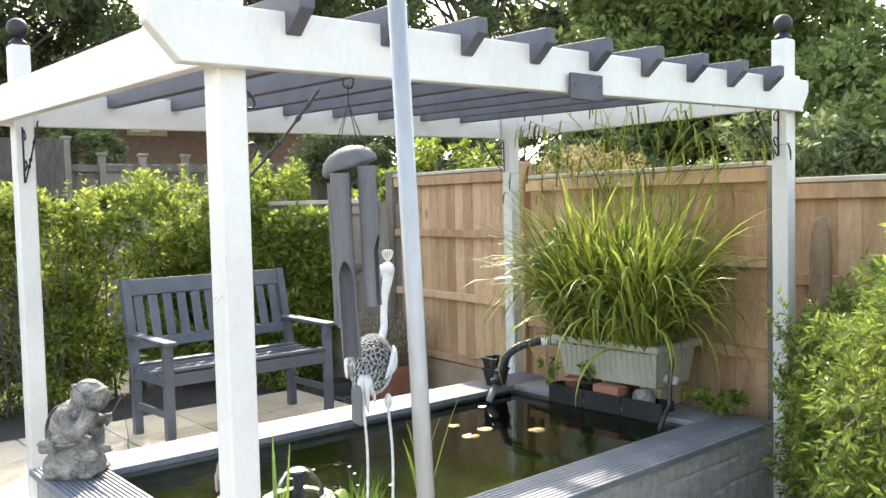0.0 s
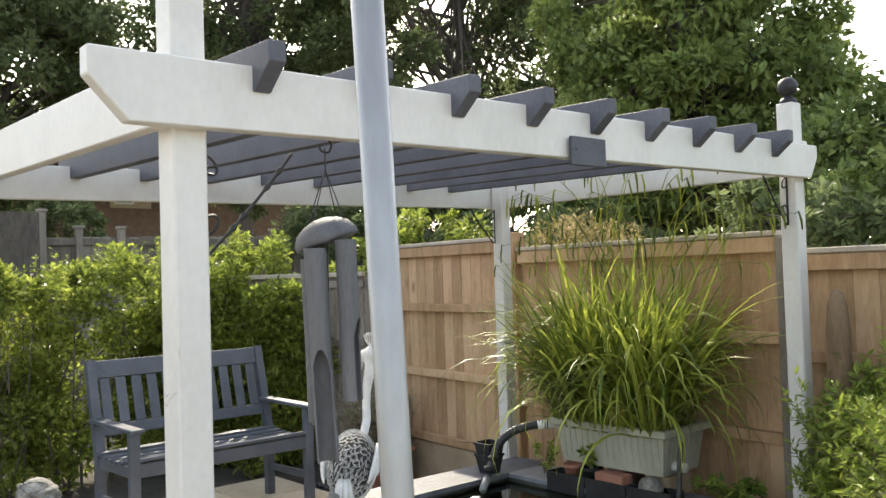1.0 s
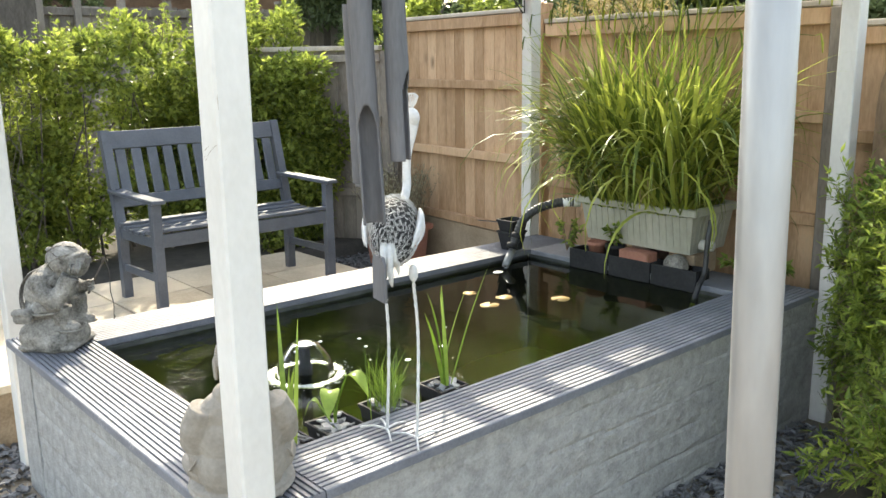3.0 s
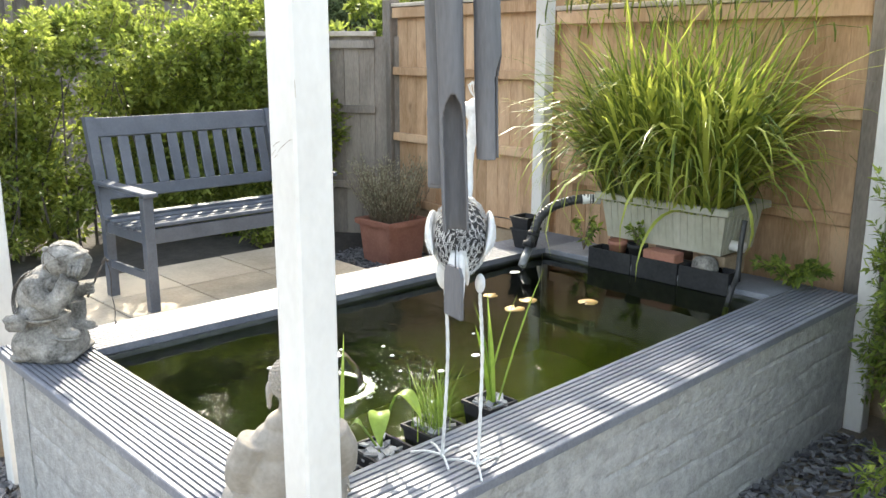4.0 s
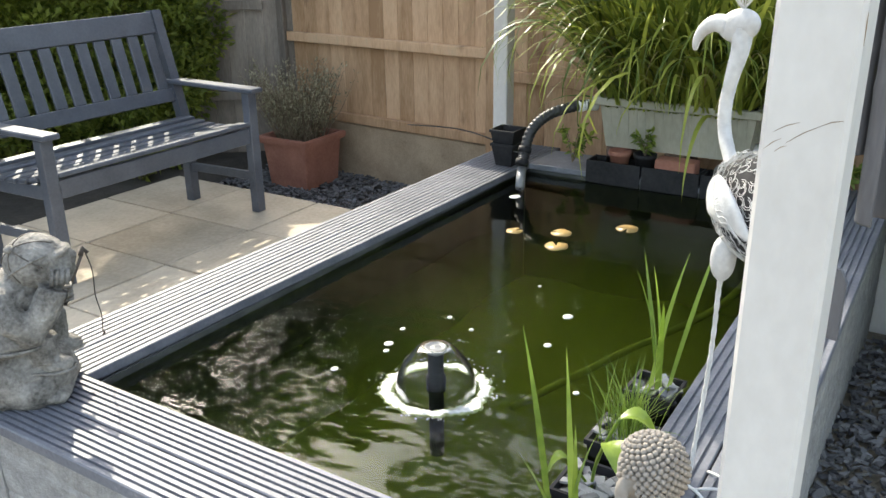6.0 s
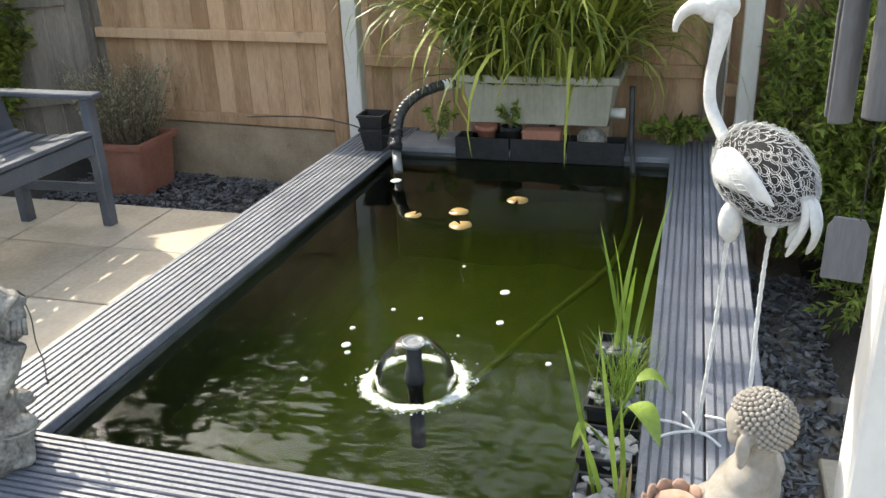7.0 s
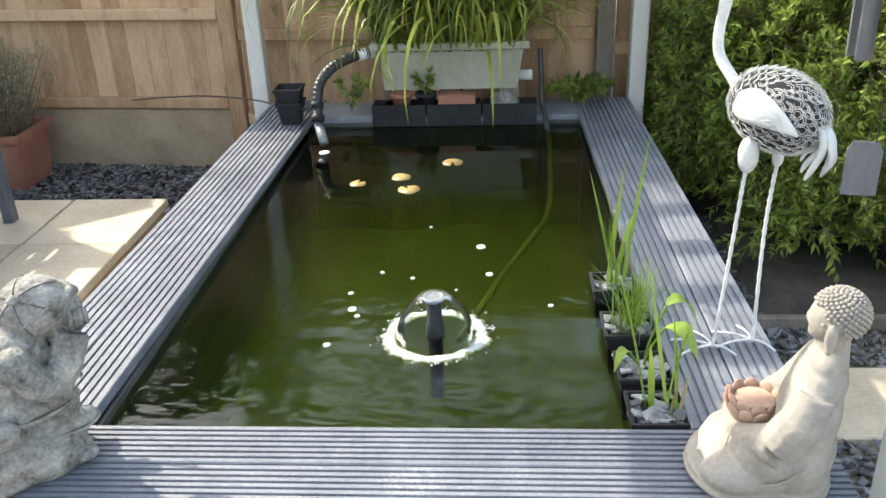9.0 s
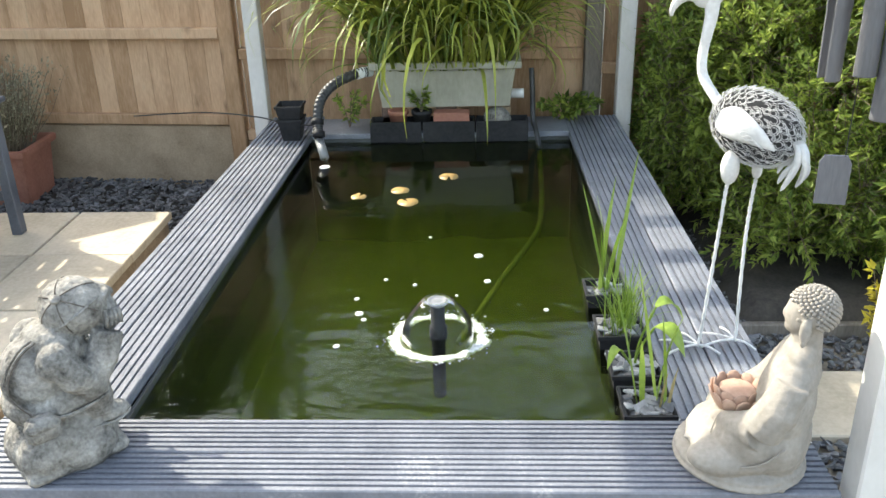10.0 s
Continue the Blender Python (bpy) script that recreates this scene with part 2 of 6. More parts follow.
def veil():
    """Thin cloud of algae: part see-through, part matt green, patchy."""
    m = bpy.data.materials.new("algae_veil")
    m.use_nodes = True
    n, l = m.node_tree.nodes, m.node_tree.links
    n.remove(n["Principled BSDF"])
    tc = n.new("ShaderNodeTexCoord")
    nz = n.new("ShaderNodeTexNoise")
    nz.inputs["Scale"].default_value, nz.inputs["Detail"].default_value = 2.2, 4
    l.new(tc.outputs["Object"], nz.inputs[0])
    mr = n.new("ShaderNodeMapRange")
    mr.inputs["From Min"].default_value, mr.inputs["From Max"].default_value = 0.3, 0.7
    mr.inputs["To Min"].default_value, mr.inputs["To Max"].default_value = 0.07, 0.15
    l.new(nz.outputs[0], mr.inputs[0])
    df = n.new("ShaderNodeBsdfDiffuse")
    df.inputs[0].default_value = (0.30, 0.36, 0.085, 1)
    tr = n.new("ShaderNodeBsdfTransparent")
    ms = n.new("ShaderNodeMixShader")
    l.new(mr.outputs[0], ms.inputs[0])
    l.new(tr.outputs[0], ms.inputs[1])
    l.new(df.outputs[0], ms.inputs[2])
    l.new(ms.outputs[0], n["Material Output"].inputs[0])
    return m


algae_veil = veil()


def thin_glass():
    m = bpy.data.materials.new("water_film")
    m.use_nodes = True
    n, l = m.node_tree.nodes, m.node_tree.links
    n.remove(n["Principled BSDF"])
    fr = n.new("ShaderNodeFresnel")
    fr.inputs["IOR"].default_value = 1.2
    nz = n.new("ShaderNodeTexNoise")
    nz.inputs["Scale"].default_value = 30
    bp = n.new("ShaderNodeBump")
    bp.inputs["Strength"].default_value, bp.inputs["Distance"].default_value = 0.25, 0.004
    l.new(nz.outputs[0], bp.inputs["Height"])
    l.new(bp.outputs[0], fr.inputs["Normal"])
    gl = n.new("ShaderNodeBsdfGlossy")
    gl.inputs["Roughness"].default_value = 0.05
    l.new(bp.outputs[0], gl.inputs["Normal"])
    tr = n.new("ShaderNodeBsdfTransparent")
    tr.inputs[0].default_value = (0.93, 0.95, 0.94, 1)
    ms = n.new("ShaderNodeMixShader")
    l.new(fr.outputs[0], ms.inputs[0])
    l.new(tr.outputs[0], ms.inputs[1])
    l.new(gl.outputs[0], ms.inputs[2])
    l.new(ms.outputs[0], n["Material Output"].inputs[0])
    return m


water_film = thin_glass()

# ---------------------------------------------------------------- mesh helpers
BASE = {}
V3 = Vector


def thing(name, base, label, category, group="", kind=""):
    ob = new(name)
    ob.empty_display_size = 0.1
    ob.location = base
    BASE[ob] = V3(base)
    return tagged(ob, label, category, group, kind)


def finish(ob, mat, smooth):
    mats = mat if isinstance(mat, (list, tuple)) else [mat]
    for m in mats:
        ob.data.materials.append(m)
    if smooth:
        ob.data.polygons.foreach_set("use_smooth", [True] * len(ob.data.polygons))
    return ob


def part(name, bm, mat, parent, label="", smooth=False):
    """Links a bmesh, modelled in world coordinates, as one mesh under a thing or part."""
    bm.transform(Matrix.Translation(-BASE[parent]))
    me = bpy.data.meshes.new(name)
    bm.to_mesh(me)
    bm.free()
    ob = new(name, me)
    ob.parent = parent
    BASE[ob] = BASE[parent]
    if label:
        tagged(ob, label)
    return finish(ob, mat, smooth)


def solo(name, bm, mat, base, label, category, group="", kind="", smooth=False):
    """A thing that is one mesh."""
    bm.transform(Matrix.Translation(-V3(base)))
    me = bpy.data.meshes.new(name)
    bm.to_mesh(me)
    bm.free()
    ob = new(name, me)
    ob.location = base
    BASE[ob] = V3(base)
    tagged(ob, label, category, group, kind)
    return finish(ob, mat, smooth)


def box(bm, lo, hi, bevel=0.0, m=None):
    g = bmesh.ops.create_cube(bm, size=1.0)
    vs = g["verts"]
    s = [hi[i] - lo[i] for i in range(3)]
    c = [(hi[i] + lo[i]) / 2 for i in range(3)]
    for v in vs:
        v.co = V3((v.co[i] * s[i] + c[i] for i in range(3)))
    if bevel:
        es = list({e for v in vs for e in v.link_edges})
        r = bmesh.ops.bevel(bm, geom=es, offset=bevel, segments=1, affect='EDGES')
        vs = list({v for f in r["faces"] for v in f.verts} | {v for v in vs if v.is_valid})
    if m is not None:
        bmesh.ops.transform(bm, matrix=m, verts=vs)
    return vs


def prism(bm, pts, axis, a, b):
    """A flat outline (pairs) pushed along an axis from a to b."""
    def at(p, w):
        q = list(p)
        q.insert(axis, w)
        return bm.verts.new(q)
    lo, hi = [at(p, a) for p in pts], [at(p, b) for p in pts]
    n = len(pts)
    for i in range(n):
        bm.faces.new((lo[i], lo[(i + 1) % n], hi[(i + 1) % n], hi[i]))
    bm.faces.new(lo[::-1])
    bm.faces.new(hi)
    bmesh.ops.recalc_face_normals(bm, faces=bm.faces[:])
    return lo + hi


def tube(bm, pts, r, seg=8, cap=True):
    """A round bar along points; r a number or one a point."""
    pts = [V3(p) for p in pts]
    rs = r if isinstance(r, (list, tuple)) else [r] * len(pts)
    rings, side = [], None
    for i, p in enumerate(pts):
        d = (pts[min(i + 1, len(pts) - 1)] - pts[max(i - 1, 0)]).normalized()
        if side is None:
            side = d.orthogonal().normalized()
        side = (side - d * side.dot(d)).normalized()
        up = d.cross(side)
        rings.append([bm.verts.new(p + (side * math.cos(a) + up * math.sin(a)) * rs[i]) for a in (2 * math.pi * k / seg for k in range(seg))])
    for A, B in zip(rings, rings[1:]):
        for k in range(seg):
            bm.faces.new((A[k], A[(k + 1) % seg], B[(k + 1) % seg], B[k]))
    if cap:
        bm.faces.new(rings[0][::-1])
        bm.faces.new(rings[-1])
    return [v for g in rings for v in g]


def ball(bm, c, r, rot=(0, 0, 0), u=16, v=10):
    r = (r, r, r) if isinstance(r, (int, float)) else r
    m = Matrix.LocRotScale(V3(c), Euler([radians(a) for a in rot]), V3(r))
    return bmesh.ops.create_uvsphere(bm, u_segments=u, v_segments=v, radius=1.0, matrix=m)["verts"]


def lathe(bm, c, prof, seg=20):
    """Turned shape: (radius, height) pairs round a vertical axis at c."""
    rings = [[bm.verts.new((c[0] + r * math.cos(a), c[1] + r * math.sin(a), c[2] + h)) for a in (2 * math.pi * k / seg for k in range(seg))] for r, h in prof]
    for A, B in zip(rings, rings[1:]):
        for k in range(seg):
            bm.faces.new((A[k], A[(k + 1) % seg], B[(k + 1) % seg], B[k]))
    bm.faces.new(rings[0][::-1])
    bm.faces.new(rings[-1])


def raw(name, verts, faces, mat, smooth=False):
    me = bpy.data.meshes.new(name)
    me.from_pydata(verts.tolist() if isinstance(verts, np.ndarray) else verts, [], faces.tolist() if isinstance(faces, np.ndarray) else faces)
    me.update()
    ob = new(name, me)
    return finish(ob, mat, smooth)


rng = np.random.default_rng(5)


def unit(a):
    return a / np.maximum(np.linalg.norm(a, axis=1, keepdims=True), 1e-9)


def leaf_mesh(P, D, size, wide=0.45, fold=0.18):
    """Leaves at points P, each along its direction D: six points, folded along the middle."""
    n = len(P)
    s = (size * (0.65 + 0.7 * rng.random(n)))[:, None]
    D = unit(D)
    S = unit(np.cross(D, unit(rng.normal(size=(n, 3)) * 0.55 + np.array([0, 0, 1.0]))))
    N = np.cross(S, D)
    w = s * wide * 0.5
    v = np.stack([P, P + D * s * 0.4 + S * w + N * w * fold * 2, P + D * s * 0.5 - N * w * 0.1, P + D * s * 0.4 - S * w + N * w * fold * 2, P + D * s - N * s * 0.12], 1).reshape(-1, 3)
    b = np.arange(n)[:, None] * 5
    f = np.concatenate([b + [[0, 1, 2]], b + [[1, 4, 2]], b + [[0, 2, 3]], b + [[2, 4, 3]]])
    return v, f


def blade_mesh(R, az, lean, length, width, droop, seg=6, power=1.6):
    """Arching grass blades from roots R: azimuth, lean from upright, length, width, droop."""
    n = len(R)
    k = np.linspace(0, 1, seg + 1)[None, :]
    ang = lean[:, None] + droop[:, None] * k ** power
    step = (length / seg)[:, None]
    dx = np.cumsum(np.sin(ang) * step, 1) - np.sin(ang[:, :1]) * step
    dz = np.cumsum(np.cos(ang) * step, 1) - np.cos(ang[:, :1]) * step
    h = np.stack([np.cos(az), np.sin(az), 0 * az], 1)
    s = np.stack([-np.sin(az), np.cos(az), 0 * az], 1)
    C = R[:, None, :] + h[:, None, :] * dx[..., None] + np.array([0, 0, 1.0]) * dz[..., None]
    wk = width[:, None] * np.array([0.7 + 0.6 * t if t < 0.35 else 0.91 * (1 - ((t - 0.35) / 0.65) ** 1.7) + 0.02 for t in k[0]])[None, :]
    tw = rng.normal(0, 0.25, n)[:, None, None]
    side = unit((s[:, None, :] + tw * np.array([0, 0, 1.0])).reshape(-1, 3)).reshape(n, 1, 3)
    v = np.stack([C - side * wk[..., None] / 2, C + side * wk[..., None] / 2], 2).reshape(-1, 3)
    m = 2 * (seg + 1)
    b = np.arange(n)[:, None] * m
    f = np.concatenate([b + [[2 * i, 2 * i + 1, 2 * i + 3, 2 * i + 2]] for i in range(seg)])
    return v, f


def child(ob, parent, label=""):
    """Parents a mesh that was modelled in world coordinates."""
    ob.parent = parent
    ob.location = -BASE[parent]
    BASE[ob] = BASE[parent]
    if label:
        tagged(ob, label)
    return ob

# ---------------------------------------------------------------- ground
GZ = -0.13
bm = bmesh.new()
box(bm, (-250, -250, GZ - 0.5), (250, 250, GZ))
solo("ground", bm, ground_mat, (0, 0, GZ), "brown gravelly garden ground reaching the horizon", "ground", kind="structure")


def bed(name, lo, hi, z, mat, label):
    b = bmesh.new()
    nx, ny = max(2, int((hi[0] - lo[0]) / 0.12)), max(2, int((hi[1] - lo[1]) / 0.12))
    grid = [[b.verts.new((lo[0] + (hi[0] - lo[0]) * i / nx, lo[1] + (hi[1] - lo[1]) * j / ny,
                          (GZ - 0.02) if i in (0, nx) or j in (0, ny) else z + 0.02 * noise.noise(V3((i * 0.4, j * 0.4, z))))) for j in range(ny + 1)] for i in range(nx + 1)]
    for i in range(nx):
        for j in range(ny):
            b.faces.new((grid[i][j], grid[i + 1][j], grid[i + 1][j + 1], grid[i][j + 1]))
    return solo(name, b, mat, (lo[0], lo[1], z), label, "planting bed", kind="structure", smooth=True)


bed("ground_bed_back", (1.9, 1.62, 0), (3.5, 4.2, 0), -0.02, soil, "raised soil bed under slate chippings by the fence")
bed("ground_bed_hedge", (-4.5, 3.60, 0), (3.4, 6.2, 0), 0.10, soil, "raised bare soil bed under the hedge")
bed("ground_bed_shrub", (1.45, -2.8, 0), (3.4, -0.62, 0), -0.02, soil, "soil bed under the evergreen shrub")


SLABS = ((0.74, 1.16), (0.02, 0.46), (-0.70, -0.26))


def chip_shape(r, L, Wd, T, c, up, a, V, F):
    k = 5
    an = np.sort(r.uniform(0, 2 * np.pi, k))
    s = np.cross(up, [np.cos(a), np.sin(a), 0.1])
    s /= np.linalg.norm(s)
    t = np.cross(up, s)
    b0 = len(V)
    for sg in (-1, 1):
        for q in an:
            V.append(c + s * L * np.cos(q) + t * Wd * np.sin(q) + up * T * sg)
    F.append([b0 + k + i for i in range(k)])
    for i in range(k):
        j = (i + 1) % k
        F.append([b0 + i, b0 + j, b0 + k + j, b0 + k + i])


CHIP_MESHES = []
r = np.random.default_rng(77)
for q in range(14):
    V, F = [], []
    chip_shape(r, r.uniform(0.016, 0.030), r.uniform(0.009, 0.017), r.uniform(0.003, 0.005), np.zeros(3), np.array([0, 0, 1.0]), 0.0, V, F)
    me = bpy.data.meshes.new("slate_chip")
    me.from_pydata([tuple(v) for v in V], [], F)
    me.materials.append(slate)
    CHIP_MESHES.append(me)


def chips(areas, near, count, seed, label):
    """Flat broken slate pieces lying over rectangles (x0, x1, y0, y1, z); those inside near are single pieces."""
    r = np.random.default_rng(seed)
    bed = thing("slate_bed", (near[0], near[2], areas[0][4]), label, "slate chippings", kind="structure")
    tot = sum((a[1] - a[0]) * (a[3] - a[2]) for a in areas)
    V, F = [], []
    single = 0
    for x0, x1, y0, y1, z in areas:
        for _ in range(int(count * (x1 - x0) * (y1 - y0) / tot)):
            c = np.array([r.uniform(x0, x1), r.uniform(y0, y1), z + r.uniform(0.0, 0.016)])
            if -1.32 < c[1] < -0.54 and any(a0 - 0.015 < c[0] < a1 + 0.015 for a0, a1 in SLABS):
                continue
            tip = (r.normal(0, 0.28), r.normal(0, 0.28))
            a = r.uniform(0, 2 * np.pi)
            if single < 290 and near[0] < c[0] < near[1] and near[2] < c[1] < near[3] and r.random() < 0.5:
                single += 1
                ob = new("slate_chip", CHIP_MESHES[int(r.integers(0, len(CHIP_MESHES)))])
                ob.parent = bed
                ob.matrix_local = Matrix.Translation(V3(c) + V3((0, 0, 0.006)) - BASE[bed]) @ Euler((tip[0], tip[1], a)).to_matrix().to_4x4()
                continue
            up = np.array([tip[0], tip[1], 1.0])
            up /= np.linalg.norm(up)
            chip_shape(r, r.uniform(0.012, 0.032), r.uniform(0.008, 0.018), r.uniform(0.003, 0.006), c, up, a, V, F)
    tagged(child(raw("chip_spread", [tuple(v) for v in V], F, slate), bed), kind="stuff")
    return bed


chips([(2.2, 3.3, 1.62, 3.75, 0.0), (-0.75, 0.3, 1.62, 3.6, GZ + 0.01), (0.3, 2.2, 1.62, 1.96, GZ + 0.06)], (2.2, 2.9, 1.62, 2.7), 8500, 3, "loose blue-grey slate chippings covering the bed by the fence")
chips([(0.1, 1.5, -1.25, -0.27, GZ + 0.01), (1.5, 2.6, -0.70, -0.27, GZ + 0.02), (-0.9, -0.3, -0.9, 1.6, GZ + 0.01)], (0.4, 1.46, -1.0, -0.30), 6500, 4, "loose grey slate chippings between stepping slabs beside the pond wall")

# ---------------------------------------------------------------- patio of sandstone slabs
PZ = 0.177
patio = thing("patio", (1.0, 2.8, 0), "raised patio of buff riven sandstone slabs", "patio", kind="structure")
bm = bmesh.new()
box(bm, (-0.40, 2.015, GZ - 0.02), (2.192, 3.60, PZ - 0.042), 0.005)
part("bedding", bm, concrete, patio, "mortar bed under the slabs")
XS, YS = [-0.42, 0.13, 0.645, 1.155, 1.68, 2.212], [1.990, 2.46, 3.02, 3.56, 3.65]
for i in range(5):
    for j in range(3):
        bm = bmesh.new()
        g = 0.005
        tilt = [rng.uniform(-0.0015, 0.0015) for _ in range(3)]
        vs = box(bm, (XS[i] + g, YS[j] + g, PZ - 0.04), (XS[i + 1] - g, YS[j + 1] - g, PZ), 0.004)
        for v in bm.verts:
            v.co.z += tilt[0] * (1 if v.co.x > XS[i] + 0.2 else -1) + tilt[1]
        part("slab", bm, sandstone, patio)

path_group = "slabs of the path"
for k, (x0, x1) in enumerate(SLABS):
    bm = bmesh.new()
    box(bm, (x0, -1.30, GZ - 0.02), (x1, -0.56, GZ + 0.028), 0.006)
    solo("stepping_slab", bm, sandstone, ((x0 + x1) / 2, -0.9, GZ), "buff stone stepping slab set in slate chippings", "paving slab", group=path_group)
bm = bmesh.new()
box(bm, (1.44, -1.9, GZ - 0.02), (1.475, -0.62, GZ + 0.075), 0.006)
solo("edging_board", bm, old_wood, (1.47, -1.2, GZ), "weathered timber edging board at the foot of the shrub", "edging")

# ---------------------------------------------------------------- raised pond
H = 0.5
XI0, XI1, YI0, YI1 = -0.026, 2.44, -0.014, 1.318
XO0, XO1, YO0, YO1 = -0.288, 2.73, -0.290, 1.598
WZ = 0.452
pond = thing("raised_pond", (1.2, 0.67, GZ), "raised garden pond with rough rendered walls and ribbed grey coping", "pond")


def rough_wall(lo, hi, face, sign):
    """A rendered wall, coursed and pitted on its outer face."""
    b = bmesh.new()
    al = 1 - face
    nx, nz = max(6, int((hi[al] - lo[al]) / 0.026)), 44

    def point(i, k, out):
        p = [0, 0, lo[2] + (hi[2] - lo[2]) * k / nz]
        p[al] = lo[al] + (hi[al] - lo[al]) * i / nx
        p[face] = (hi if sign > 0 else lo)[face] if out else (lo if sign > 0 else hi)[face]
        if out:
            q = V3(p)
            d = 0.0042 * noise.noise(q * 8) + 0.003 * noise.noise(q * 36)
            z = q.z + 0.02 + 0.022 * noise.noise(V3((q.x * 1.6, q.y * 1.6, 0.3))) + 0.008 * noise.noise(q * 7)
            c = abs((z / 0.118) % 1 - 0.5) * 0.118
            d -= 0.0095 * max(0.0, 1 - c / 0.013) * (0.55 + 0.9 * noise.noise(q * 2.2))
            p[face] += sign * (d - 0.004)
        return b.verts.new(p)
    A = [[point(i, k, True) for k in range(nz + 1)] for i in range(nx + 1)]
    for i in range(nx):
        for k in range(nz):
            b.faces.new((A[i][k], A[i + 1][k], A[i + 1][k + 1], A[i][k + 1]))
    B = {(i, k): point(i, k, False) for i in (0, nx) for k in (0, nz)}
    b.faces.new((B[0, 0], B[0, nz], B[nx, nz], B[nx, 0]))
    b.faces.new([A[i][nz] for i in range(nx + 1)] + [B[nx, nz], B[0, nz]])
    b.faces.new([A[i][0] for i in range(nx, -1, -1)] + [B[0, 0], B[nx, 0]])
    b.faces.new([A[0][k] for k in range(nz + 1)] + [B[0, nz], B[0, 0]])
    b.faces.new([A[nx][k] for k in range(nz, -1, -1)] + [B[nx, 0], B[nx, nz]])
    bmesh.ops.recalc_face_normals(b, faces=b.faces[:])
    return b


for lo, hi, face, sign in (((XO0 + 0.018, YO0 + 0.215, GZ - 0.02), (XI0 - 0.015, YO1 - 0.215, H - 0.028), 0, -1),
                           ((XO0 + 0.018, YO0 + 0.018, GZ - 0.02), (XO1 - 0.02, YO0 + 0.213, H - 0.028), 1, -1),
                           ((XO0 + 0.018, YO1 - 0.213, GZ - 0.02), (XO1 - 0.02, YO1 - 0.018, H - 0.028), 1, 1),
                           ((XI1 + 0.016, YO0 + 0.215, GZ - 0.02), (XO1 - 0.02, YO1 - 0.215, H - 0.033), 0, 1)):
    part("wall", rough_wall(lo, hi, face, sign), render_grey, pond, "rough grey rendered wall")


def deck_board(a, b, width, along, ribs=7, thick=0.028):
    """A grooved deck board from a to b (its centre line), ribs running lengthwise."""
    bmx = bmesh.new()
    hw = width / 2
    prof = [(-hw, H - thick), (-hw, H - 0.003), (-hw + 0.003, H)]
    p = width / ribs
    for i in range(ribs):
        c = -hw + p * (i + 1)
        if i < ribs - 1:
            prof += [(c - 0.0040, H), (c - 0.0031, H - 0.0066), (c + 0.0031, H - 0.0066), (c + 0.0040, H)]
    prof += [(hw - 0.003, H), (hw, H - 0.003), (hw, H - thick)]
    if along == 0:
        prism(bmx, [(a[1] + u, z) for u, z in prof], 0, a[0], b[0])
    else:
        prism(bmx, [(a[0] + u, z) for u, z in prof], 1, a[1], b[1])
    return bmx


def skew(b, k):
    """The pond narrows towards the planter: its long sides are not quite parallel."""
    for v in b.verts:
        v.co.y += k * (1 - v.co.x / 1.2)
    return b


G = 0.005
w = (XI0 - XO0 - G) / 2
for c in (XO0 + w / 2, XI0 - w / 2):
    part("coping_board", deck_board((c, YO0 - 0.016), (c, YO1 + 0.020), w, 1), deck_grey, pond)
w = (YI0 - YO0 - G) / 2
for c in (YO0 + w / 2, YI0 - w / 2):
    part("coping_board", skew(deck_board((XI0 + 0.003, c), (XO1, c), w, 0, 6), -0.016), deck_grey, pond)
w = (YO1 - YI1 - G) / 2
for c in (YI1 + w / 2, YO1 - w / 2):
    part("coping_board", skew(deck_board((XI0 + 0.003, c), (XO1 + 0.05, c), w, 0, 6), 0.021), deck_grey, pond)
bm = bmesh.new()
box(bm, (XI1, YI0 + 0.003, H - 0.03), (XO1, YI1 - 0.003, H - 0.002), 0.003)
part("coping_shelf", bm, deck_grey, pond, "smooth grey painted back shelf")
# liner upstands under the coping's inner edge
for lo, hi in (((XI0 - 0.016, YI0, -0.12), (XI0 - 0.006, YI1, H - 0.029)), ((XI1 + 0.004, YI0, -0.12), (XI1 + 0.014, YI1, H - 0.031)),
               ((XI0, YI0 - 0.014, -0.12), (XI1, YI0 - 0.004, H - 0.029)), ((XI0, YI1 + 0.004, -0.12), (XI1, YI1 + 0.014, H - 0.029))):
    bm = bmesh.new()
    box(bm, lo, hi)
    part("liner", bm, liner, pond, "black rubber pond liner")
# silt bed, and veils of suspended algae above it that make the water turbid
for z, mat, name in ((-0.09, murk, "pond_bed"), (0.00, algae_veil, "algae_veil"), (0.06, algae_veil, "algae_veil"), (0.12, algae_veil, "algae_veil"), (0.26, algae_veil, "algae_veil")):
    bm = bmesh.new()
    bmesh.ops.create_grid(bm, x_segments=60, y_segments=36, size=0.5, matrix=Matrix.Translation(((XI0 + XI1) / 2, (YI0 + YI1) / 2, 0.0)) @ Matrix.Diagonal((XI1 - XI0 + 0.006, YI1 - YI0 + 0.004, 1, 1)))
    for v in bm.verts:
        q = v.co + V3((z * 31, z * 17, z * 7))
        v.co.z = max(-0.115, z + 0.045 * noise.noise(q * 1.9) + 0.012 * noise.noise(q * 7))
    part(name, bm, mat, pond, "murky green silt under the water" if mat is murk else "drifting green algae in the water", True)
bm = bmesh.new()
bmesh.ops.create_grid(bm, x_segments=2, y_segments=2, size=0.5, matrix=Matrix.Translation(((XI0 + XI1) / 2, (YI0 + YI1) / 2, WZ)) @ Matrix.Diagonal((XI1 - XI0 + 0.02, YI1 - YI0 + 0.02, 1, 1)))
bm.transform(Matrix.Translation((0, 0, -WZ)))
me = bpy.data.meshes.new("water")
bm.to_mesh(me)
bm.free()
water = new("water", me)
water.location = (0, 0, WZ)
finish(water, pond_water, False)
